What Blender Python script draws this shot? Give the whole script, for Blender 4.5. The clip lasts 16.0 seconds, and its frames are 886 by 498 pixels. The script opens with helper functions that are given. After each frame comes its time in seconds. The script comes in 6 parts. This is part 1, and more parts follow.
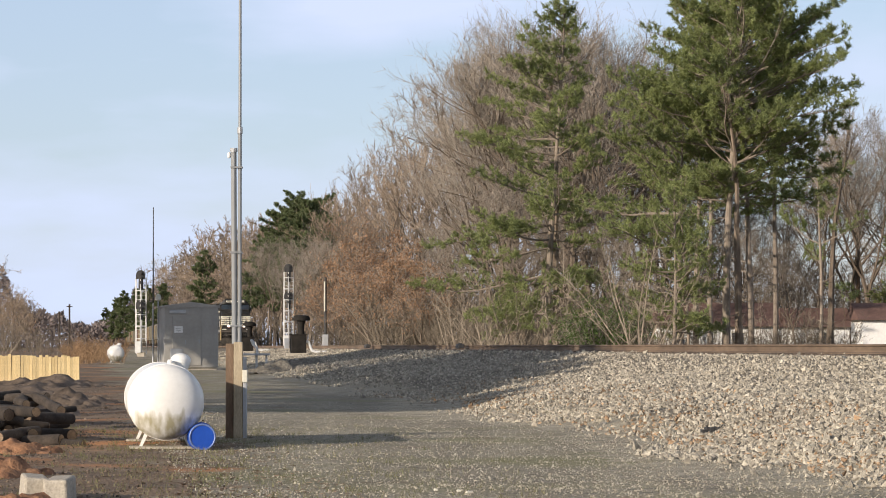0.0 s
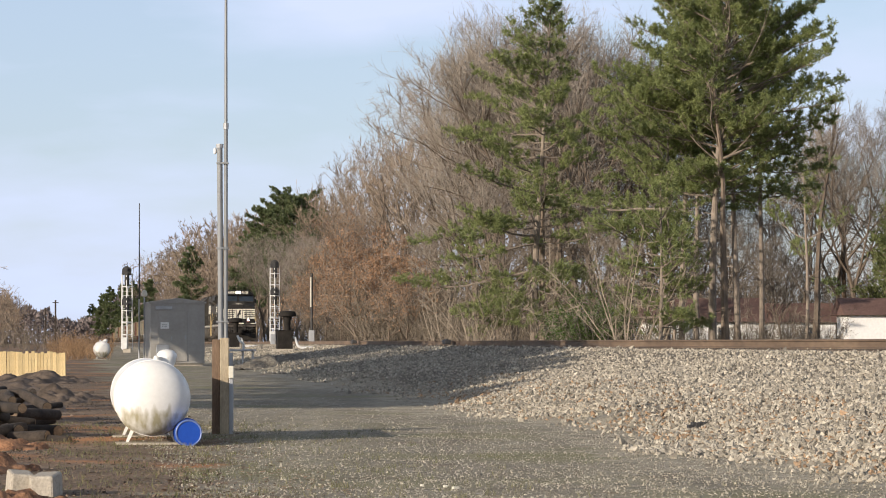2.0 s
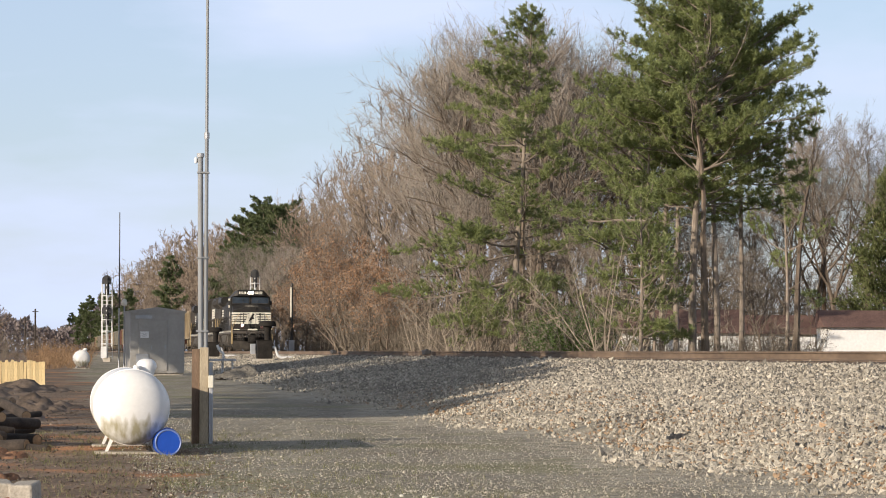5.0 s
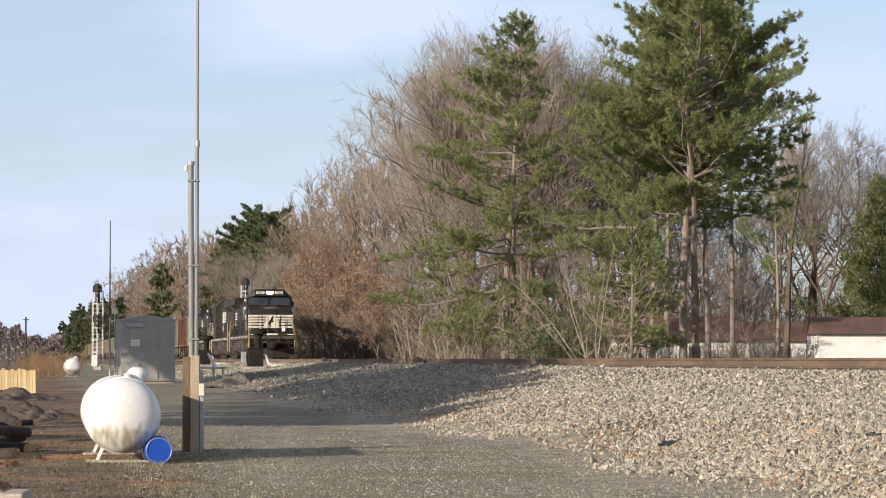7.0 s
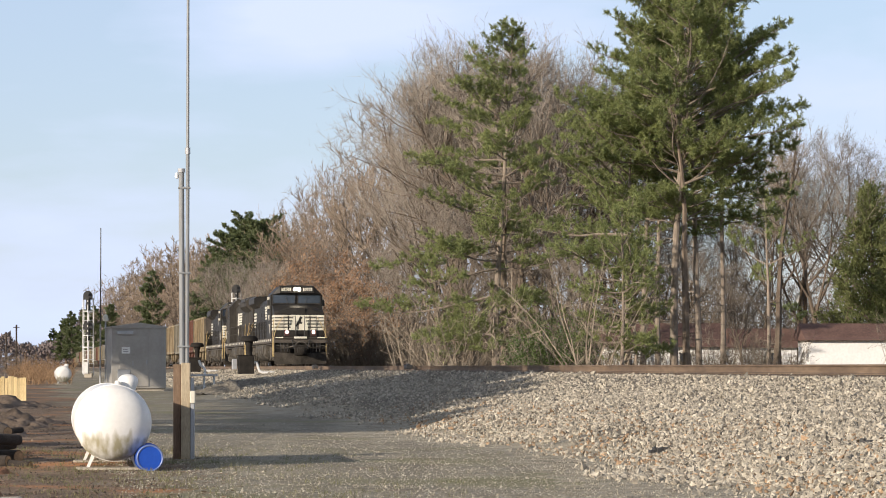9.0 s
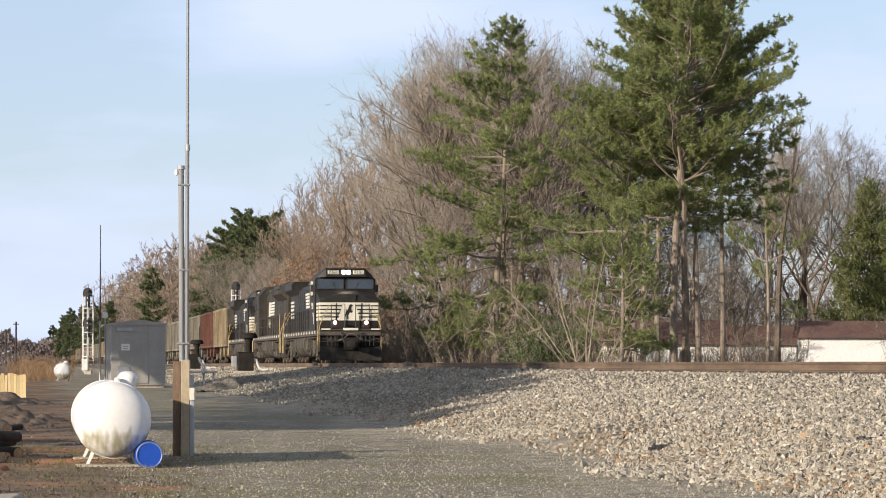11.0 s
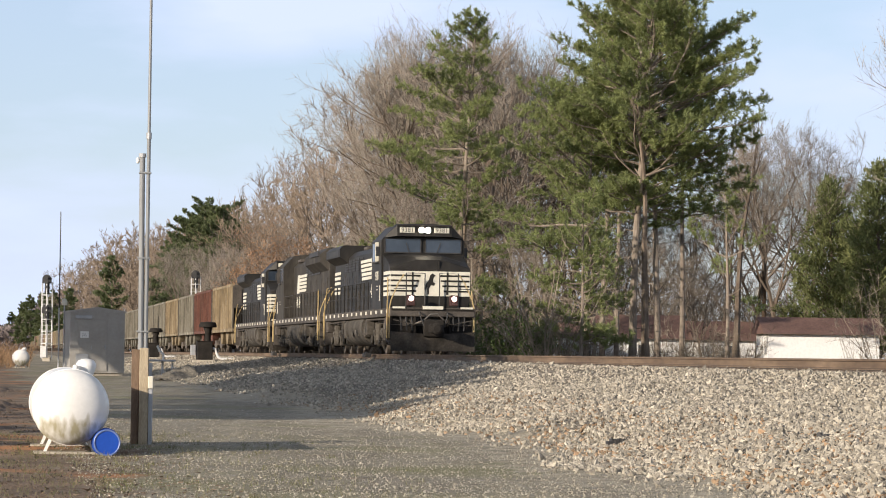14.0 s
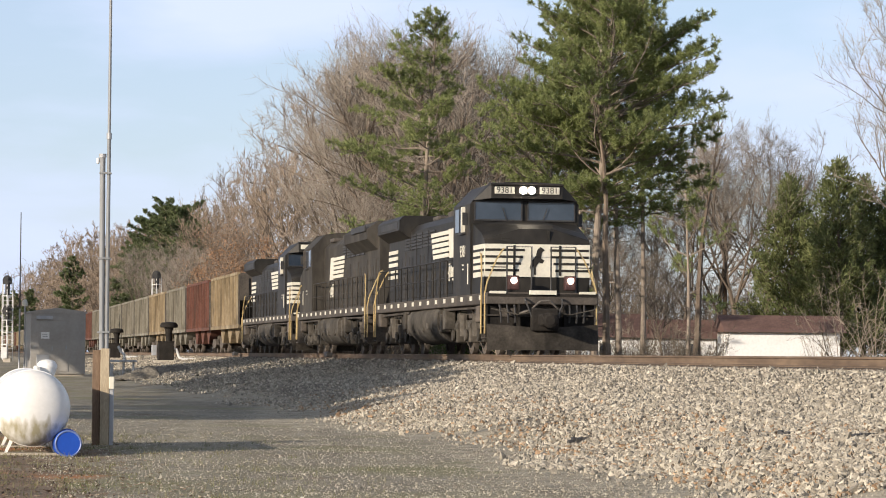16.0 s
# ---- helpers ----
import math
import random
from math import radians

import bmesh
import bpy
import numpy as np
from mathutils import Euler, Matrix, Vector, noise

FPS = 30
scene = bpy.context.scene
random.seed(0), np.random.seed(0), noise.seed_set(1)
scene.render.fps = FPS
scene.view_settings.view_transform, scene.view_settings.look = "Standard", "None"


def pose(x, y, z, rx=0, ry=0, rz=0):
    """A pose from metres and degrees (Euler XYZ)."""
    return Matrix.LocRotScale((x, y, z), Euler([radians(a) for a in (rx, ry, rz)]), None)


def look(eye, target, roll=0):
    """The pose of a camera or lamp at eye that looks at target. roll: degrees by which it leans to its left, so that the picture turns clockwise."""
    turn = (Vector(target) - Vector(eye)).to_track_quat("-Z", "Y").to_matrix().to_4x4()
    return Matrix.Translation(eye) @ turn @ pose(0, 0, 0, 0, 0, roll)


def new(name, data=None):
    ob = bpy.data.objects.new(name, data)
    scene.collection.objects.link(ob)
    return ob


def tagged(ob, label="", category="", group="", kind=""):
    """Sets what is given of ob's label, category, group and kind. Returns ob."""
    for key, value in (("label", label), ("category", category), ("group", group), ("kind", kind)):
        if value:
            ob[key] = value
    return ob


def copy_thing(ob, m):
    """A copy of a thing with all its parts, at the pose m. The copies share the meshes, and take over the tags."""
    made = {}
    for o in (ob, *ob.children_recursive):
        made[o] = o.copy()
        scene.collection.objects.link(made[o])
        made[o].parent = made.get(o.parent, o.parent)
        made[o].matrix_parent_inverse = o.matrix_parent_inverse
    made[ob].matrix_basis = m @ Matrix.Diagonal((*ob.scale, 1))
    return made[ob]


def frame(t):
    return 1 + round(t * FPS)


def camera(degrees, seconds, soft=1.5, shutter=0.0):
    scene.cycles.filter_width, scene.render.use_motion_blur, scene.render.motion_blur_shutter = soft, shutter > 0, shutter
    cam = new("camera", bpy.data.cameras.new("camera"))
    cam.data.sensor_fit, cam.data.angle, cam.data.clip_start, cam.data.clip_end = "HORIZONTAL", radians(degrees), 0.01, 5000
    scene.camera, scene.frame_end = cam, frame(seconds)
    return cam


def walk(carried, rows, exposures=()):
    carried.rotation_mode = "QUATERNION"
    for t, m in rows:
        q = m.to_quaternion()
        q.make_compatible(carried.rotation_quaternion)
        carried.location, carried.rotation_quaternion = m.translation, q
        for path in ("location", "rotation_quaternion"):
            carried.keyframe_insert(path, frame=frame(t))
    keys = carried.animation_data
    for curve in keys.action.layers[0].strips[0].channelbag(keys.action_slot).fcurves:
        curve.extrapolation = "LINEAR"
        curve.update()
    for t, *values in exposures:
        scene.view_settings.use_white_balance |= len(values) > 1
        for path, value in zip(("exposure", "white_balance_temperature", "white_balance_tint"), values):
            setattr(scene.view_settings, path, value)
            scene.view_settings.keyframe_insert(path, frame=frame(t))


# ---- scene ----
# ---- camera: hand-held on one spot beside the line, long lens ----
EYE_Z = 1.25
AIM = [  # seconds, pitch + 90, lean, turn
    (0.0, 91.859, 0.0, 0.0), (0.5, 91.91, 0.296, 0.044), (1.0, 91.889, 0.233, -0.38), (1.5, 91.717, -0.071, -0.336),
    (2.0, 91.775, 0.08, -0.262), (2.5, 91.676, -0.104, -0.008), (3.0, 91.499, 0.154, -0.16), (3.5, 91.481, -0.144, -0.222),
    (4.0, 91.553, -0.283, -0.351), (4.5, 91.776, -0.16, -0.604), (4.7, 91.934, -0.187, -0.636), (6.8, 92.066, 0.1, -0.74),
    (7.0, 92.119, -0.038, -0.819), (7.5, 92.187, 0.181, -0.859), (8.0, 92.487, -0.031, -1.003), (8.5, 92.324, -0.031, -0.954),
    (9.0, 92.253, 0.035, -0.995), (9.5, 92.183, -0.123, -1.035), (10.0, 92.216, 0.021, -0.986), (12.5, 92.03, -0.249, -1.237),
    (13.0, 91.962, -0.571, -1.395), (13.5, 92.031, -0.73, -1.517), (14.0, 92.045, -0.728, -1.784), (14.5, 92.203, -0.765, -1.983),
    (15.0, 92.22, -0.443, -2.122), (15.5, 92.025, -0.738, -2.474), (16.0, 92.038, -0.488, -2.522)]
cam = camera(16.83, 16.0, soft=1.0)
walk(cam, [(t, pose(0, 0, EYE_Z, a, b, c)) for t, a, b, c in AIM], exposures=[(0.0, 0.13), (7.0, 0.18), (16.0, 0.24)])

# ---- world, sun ----
SUN_ELEV, SUN_TURN = radians(14.5), radians(228.0)
world = bpy.data.worlds.new("world")
scene.world = world
world.use_nodes = True
wn, wl = world.node_tree.nodes, world.node_tree.links
sky = wn.new("ShaderNodeTexSky")
sky.sky_type, sky.sun_disc = "NISHITA", False
sky.sun_elevation, sky.sun_rotation = SUN_ELEV, SUN_TURN
sky.air_density, sky.dust_density, sky.ozone_density = 1.0, 0.5, 2.2
# thin high cloud, streaked
wco = wn.new("ShaderNodeTexCoord")
wmap = wn.new("ShaderNodeMapping")
wmap.inputs["Scale"].default_value = (3.0, 3.0, 11.0)
wnoise = wn.new("ShaderNodeTexNoise")
wnoise.inputs["Scale"].default_value, wnoise.inputs["Detail"].default_value = 2.2, 6.0
wramp = wn.new("ShaderNodeValToRGB")
wramp.color_ramp.elements[0].position, wramp.color_ramp.elements[1].position = 0.44, 0.68
wramp.color_ramp.elements[0].color = (0.47, 0.47, 0.47, 1)
wramp.color_ramp.elements[1].color = (1.0, 1.0, 1.0, 1)
wmix = wn.new("ShaderNodeMixRGB")
wmix.inputs[2].default_value = (5.3, 6.0, 7.8, 1)
wl.new(wco.outputs["Generated"], wmap.inputs[0])
wl.new(wmap.outputs[0], wnoise.inputs["Vector"])
wl.new(wnoise.outputs[0], wramp.inputs[0])
wl.new(wramp.outputs[0], wmix.inputs[0])
wsep = wn.new("ShaderNodeSeparateXYZ")
wabove = wn.new("ShaderNodeMapRange")      # the unseen upper sky is dimmed and greyed to deepen the shade
wabove.inputs["From Min"].default_value, wabove.inputs["From Max"].default_value = 0.12, 0.8
wdim = wn.new("ShaderNodeMixRGB")
wdim.inputs[1].default_value = (1, 1, 1, 1)
wdim.inputs[2].default_value = (0.42, 0.385, 0.335, 1)
wall_round = wn.new("ShaderNodeMixRGB")
wall_round.blend_type = "MULTIPLY"
wall_round.inputs[0].default_value = 1.0
wl.new(wco.outputs["Generated"], wsep.inputs[0])
wl.new(wsep.outputs["Z"], wabove.inputs["Value"])
wl.new(wabove.outputs[0], wdim.inputs[0])
wl.new(wdim.outputs[0], wall_round.inputs[2])
wtint = wn.new("ShaderNodeMixRGB")      # the hazy winter blue
wtint.blend_type = "MULTIPLY"
wtint.inputs[0].default_value = 1.0
wtint.inputs[2].default_value = (0.87, 0.89, 0.98, 1)
wl.new(sky.outputs[0], wtint.inputs[1])
wl.new(wtint.outputs[0], wmix.inputs[1])
wl.new(wmix.outputs[0], wall_round.inputs[1])
wl.new(wall_round.outputs[0], wn["Background"].inputs["Color"])
wn["Background"].inputs["Strength"].default_value = 0.122
sun = new("sun", bpy.data.lights.new("sun", "SUN"))
sun.data.energy, sun.data.angle, sun.data.color = 5.0, radians(0.6), (1.0, 0.87, 0.725)
SUN_WAY = Vector((math.sin(SUN_TURN) * math.cos(SUN_ELEV), math.cos(SUN_TURN) * math.cos(SUN_ELEV), math.sin(SUN_ELEV)))
sun.matrix_world = look(SUN_WAY * 60, (0, 0, 0))

# ---- plan: the line runs straight past the eye ----
AZ = radians(6.924)          # turn of the line
LINE = 15.475                # eye to the line's middle
RAIL_Z = EYE_Z + 0.04        # top of rail
E = Vector((-math.sin(AZ), math.cos(AZ), 0))
N = Vector((math.cos(AZ), math.sin(AZ), 0))


def along(d, lat, z=0.0):
    """A place d metres along the line from the eye and lat metres across it."""
    return E * d + N * lat + Vector((0, 0, z))


def place(d, lat, z=0.0, turn=0.0):
    """A pose on the line's axes: local x across it, local y along it."""
    p = along(d, lat, z)
    return pose(p.x, p.y, p.z, 0, 0, math.degrees(AZ) + turn)


def smooth(a, b, x):
    u = np.clip((x - a) / (b - a), 0, 1)
    return u * u * (3 - 2 * u)


def lumps(x, y, size, seed):
    """Uneven swells about size metres across, between -1 and 1."""
    rg = np.random.default_rng(seed)
    z = 0.0
    for k in range(7):
        a, f, p = rg.random() * 6.28, 6.28 / size * (0.7 + 0.8 * rg.random()), rg.random() * 6.28
        z = z + np.sin((x * math.cos(a) + y * math.sin(a)) * f + p)
    return z / 4.0


def height(x, y):
    """The lie of the land (numpy or plain numbers)."""
    x, y = np.asarray(x, float), np.asarray(y, float)
    d = -x * math.sin(AZ) + y * math.cos(AZ)
    lat = x * math.cos(AZ) + y * math.sin(AZ)
    base = 0.06 + 0.0018 * np.clip(d - 35, 0, 330)
    base = base + 0.022 * lumps(x, y, 9.0, 1) + 0.010 * lumps(x, y, 2.2, 2)
    rough = smooth(1.0, -3.0, lat)          # broken dirt away from the gravel
    base = base + rough * (0.09 * lumps(x, y, 4.5, 3) + 0.05 * lumps(x, y, 1.5, 4))
    toe = 7.4 + 0.35 * np.sin(d * 0.21) + 0.2 * np.sin(d * 0.53 + 1)
    up = np.clip((lat - toe) / (LINE - 1.75 - toe), 0, 1)
    up = up + 0.06 * np.sin(up * math.pi * 2)
    top = RAIL_Z - 0.25
    z = base + (top - base) * np.clip(up, 0, 1)
    far = np.clip((lat - (LINE + 2.0)) / 4.5, 0, 1)
    z = z + (0.45 - top) * far * (lat > LINE)
    return z


# ---- mesh helpers ----
class Shape:
    """Collects vertices and faces for one mesh."""

    def __init__(self):
        self.v, self.f = [], []

    def add(self, verts, faces):
        o = len(self.v)
        self.v.extend(tuple(p) for p in verts)
        self.f.extend(tuple(i + o for i in f) for f in faces)
        return self

    def box(self, x0, x1, y0, y1, z0, z1, c=0.0):
        """A box, its long edges cut by c."""
        if c <= 0:
            v = [(x, y, z) for x in (x0, x1) for y in (y0, y1) for z in (z0, z1)]
            return self.add(v, [(0, 1, 3, 2), (4, 6, 7, 5), (0, 4, 5, 1), (2, 3, 7, 6), (0, 2, 6, 4), (1, 5, 7, 3)])
        bm = bmesh.new()
        bmesh.ops.create_cube(bm, size=1)
        for p in bm.verts:
            p.co = Vector(((x0 + x1) / 2 + p.co.x * (x1 - x0), (y0 + y1) / 2 + p.co.y * (y1 - y0), (z0 + z1) / 2 + p.co.z * (z1 - z0)))
        bmesh.ops.bevel(bm, geom=bm.edges[:], offset=c, segments=2, affect="EDGES", profile=0.5)
        bm.verts.index_update()
        self.add([p.co[:] for p in bm.verts], [[p.index for p in f.verts] for f in bm.faces])
        bm.free()
        return self

    def tube(self, pts, radii, n=8, cap=True):
        """A tube through pts; radii one or many."""
        pts = [Vector(p) for p in pts]
        if not hasattr(radii, "__len__"):
            radii = [radii] * len(pts)
        rings = []
        side = None
        for i, p in enumerate(pts):
            t = (pts[min(i + 1, len(pts) - 1)] - pts[max(i - 1, 0)]).normalized()
            if side is None:
                side = t.cross(Vector((0.31, 0.17, 0.93) if abs(t.z) < 0.9 else (1, 0.1, 0))).normalized()
            side = (side - t * side.dot(t)).normalized()
            up = t.cross(side)
            rings.append([p + (side * math.cos(2 * math.pi * k / n) + up * math.sin(2 * math.pi * k / n)) * radii[i] for k in range(n)])
        faces = []
        for i in range(len(pts) - 1):
            for k in range(n):
                a, b = i * n + k, i * n + (k + 1) % n
                faces.append((a, b, b + n, a + n))
        if cap:
            faces.append(tuple(range(n - 1, -1, -1)))
            faces.append(tuple(range((len(pts) - 1) * n, len(pts) * n)))
        return self.add([q for r in rings for q in r], faces)

    def prism(self, outline, axis, a, b):
        """An outline (two coordinates each) drawn out along axis 'x', 'y' or 'z' from a to b."""
        n = len(outline)
        put = {"x": lambda p, s: (s, p[0], p[1]), "y": lambda p, s: (p[0], s, p[1]), "z": lambda p, s: (p[0], p[1], s)}[axis]
        v = [put(p, a) for p in outline] + [put(p, b) for p in outline]
        f = [(i, (i + 1) % n, (i + 1) % n + n, i + n) for i in range(n)]
        return self.add(v, f + [tuple(range(n - 1, -1, -1)), tuple(range(n, 2 * n))])

    def lathe(self, profile, n=24, at=(0, 0, 0), axis="z"):
        """A profile of (radius, height) turned about an axis."""
        v, f = [], []
        for r, h in profile:
            for k in range(n):
                a = 2 * math.pi * k / n
                p = (r * math.cos(a), r * math.sin(a), h)
                if axis == "x":
                    p = (h, p[0], p[1])
                elif axis == "y":
                    p = (p[0], h, p[1])
                v.append((p[0] + at[0], p[1] + at[1], p[2] + at[2]))
        m = len(profile)
        for i in range(m - 1):
            for k in range(n):
                f.append((i * n + k, i * n + (k + 1) % n, (i + 1) * n + (k + 1) % n, (i + 1) * n + k))
        f.append(tuple(range(n - 1, -1, -1)))
        f.append(tuple(range((m - 1) * n, m * n)))
        return self.add(v, f)

    def mesh(self, name, mat, shade=False):
        me = bpy.data.meshes.new(name)
        me.from_pydata(self.v, [], self.f)
        if mat:
            me.materials.append(mat)
        bm = bmesh.new()
        bm.from_mesh(me)
        bmesh.ops.recalc_face_normals(bm, faces=bm.faces)
        bm.to_mesh(me)
        bm.free()
        if shade:
            me.polygons.foreach_set("use_smooth", [True] * len(me.polygons))
            me.set_sharp_from_angle(angle=radians(38))
        return me


def part(name, shape, material, parent=None, label="", shade=False, m=None):
    """Links a shape as one mesh object under a thing or a part."""
    ob = new(name, shape.mesh(name, material, shade) if isinstance(shape, Shape) else shape)
    if parent:
        ob.parent = parent
    if m:
        ob.matrix_basis = m
    if label:
        ob["label"] = label
    return ob


def thing(name, m, label, category, group="", kind=""):
    ob = new(name)
    ob.empty_display_size = 0.2
    ob.matrix_basis = m
    return tagged(ob, label, category, group, kind)


def quick_mesh(name, verts, faces, mat):
    """A mesh of many like faces from numpy arrays."""
    me = bpy.data.meshes.new(name)
    k = faces.shape[1]
    me.vertices.add(len(verts))
    me.vertices.foreach_set("co", np.asarray(verts, np.float32).ravel())
    me.loops.add(len(faces) * k)
    me.loops.foreach_set("vertex_index", np.asarray(faces, np.int32).ravel())
    me.polygons.add(len(faces))
    me.polygons.foreach_set("loop_start", np.arange(len(faces), dtype=np.int32) * k)
    me.polygons.foreach_set("use_smooth", [False] * len(faces))
    me.update(calc_edges=True)
    me.validate()
    if mat:
        me.materials.append(mat)
    return me


# ---- materials ----
def material(name, colors, scale=4.0, rough=0.8, metal=0.0, bump=0.0, bump_scale=None, detail=6.0, fine=None, spread=(0.3, 0.7), per=0.0,
             island=False, stretch=None, bump_dist=0.02, spec=0.5, grain=0.2, thin=0.0):
    """Two-scale noise between colours; per: how much lightness differs from thing to thing (or island to island)."""
    mat = bpy.data.materials.new(name)
    mat.use_nodes = True
    nt, ln = mat.node_tree.nodes, mat.node_tree.links
    bs = nt["Principled BSDF"]
    bs.inputs["Roughness"].default_value, bs.inputs["Metallic"].default_value = rough, metal
    bs.inputs["Specular IOR Level"].default_value = spec
    co = nt.new("ShaderNodeTexCoord")
    src = co.outputs["Object"]
    if stretch:
        mp = nt.new("ShaderNodeMapping")
        mp.inputs["Scale"].default_value = stretch
        ln.new(src, mp.inputs[0])
        src = mp.outputs[0]
    no = nt.new("ShaderNodeTexNoise")
    no.inputs["Scale"].default_value, no.inputs["Detail"].default_value = scale, detail
    no.inputs["Roughness"].default_value = 0.6
    ln.new(src, no.inputs["Vector"])
    rp = nt.new("ShaderNodeValToRGB")
    els = rp.color_ramp.elements
    while len(els) < len(colors):
        els.new(0.5)
    for i, c in enumerate(colors):
        els[i].position = spread[0] + (spread[1] - spread[0]) * i / max(1, len(colors) - 1)
        els[i].color = (*c, 1)
    ln.new(no.outputs[0], rp.inputs[0])
    out = rp.outputs[0]
    fi = nt.new("ShaderNodeTexNoise")
    fi.inputs["Scale"].default_value, fi.inputs["Detail"].default_value = fine or scale * 9, 4.0
    ln.new(src, fi.inputs["Vector"])
    mr = nt.new("ShaderNodeMapRange")
    mr.inputs["From Min"].default_value, mr.inputs["From Max"].default_value = 0.3, 0.7
    mr.inputs["To Min"].default_value, mr.inputs["To Max"].default_value = 1 - grain * 1.1, 1 + grain
    ln.new(fi.outputs[0], mr.inputs["Value"])
    mx = nt.new("ShaderNodeMixRGB")
    mx.blend_type = "MULTIPLY"
    mx.inputs[0].default_value = 1.0
    ln.new(out, mx.inputs[1])
    ln.new(mr.outputs[0], mx.inputs[2])
    out = mx.outputs[0]
    if per:
        if island:
            ge = nt.new("ShaderNodeNewGeometry")
            rnd = ge.outputs["Random Per Island"]
        else:
            oi = nt.new("ShaderNodeObjectInfo")
            rnd = oi.outputs["Random"]
        m2 = nt.new("ShaderNodeMapRange")
        m2.inputs["To Min"].default_value, m2.inputs["To Max"].default_value = 1 - per, 1 + per
        ln.new(rnd, m2.inputs["Value"])
        hs = nt.new("ShaderNodeHueSaturation")
        ln.new(m2.outputs[0], hs.inputs["Value"])
        ln.new(out, hs.inputs["Color"])
        out = hs.outputs[0]
    ln.new(out, bs.inputs["Base Color"])
    if thin:      # leaves let some light through
        tr = nt.new("ShaderNodeBsdfTranslucent")
        ln.new(out, tr.inputs["Color"])
        ms = nt.new("ShaderNodeMixShader")
        ms.inputs[0].default_value = thin
        ln.new(bs.outputs[0], ms.inputs[1])
        ln.new(tr.outputs[0], ms.inputs[2])
        ln.new(ms.outputs[0], nt["Material Output"].inputs["Surface"])
    if bump:
        bp = nt.new("ShaderNodeBump")
        bp.inputs["Strength"].default_value, bp.inputs["Distance"].default_value = bump, bump_dist
        bn = fi
        if bump_scale:
            bn = nt.new("ShaderNodeTexNoise")
            bn.inputs["Scale"].default_value, bn.inputs["Detail"].default_value = bump_scale, 5.0
            ln.new(src, bn.inputs["Vector"])
        ln.new(bn.outputs[0], bp.inputs["Height"])
        ln.new(bp.outputs[0], bs.inputs["Normal"])
    return mat


def glow(name, color, strength):
    mat = bpy.data.materials.new(name)
    mat.use_nodes = True
    bs = mat.node_tree.nodes["Principled BSDF"]
    bs.inputs["Base Color"].default_value = (*color, 1)
    bs.inputs["Emission Color"].default_value = (*color, 1)
    bs.inputs["Emission Strength"].default_value = strength
    return mat


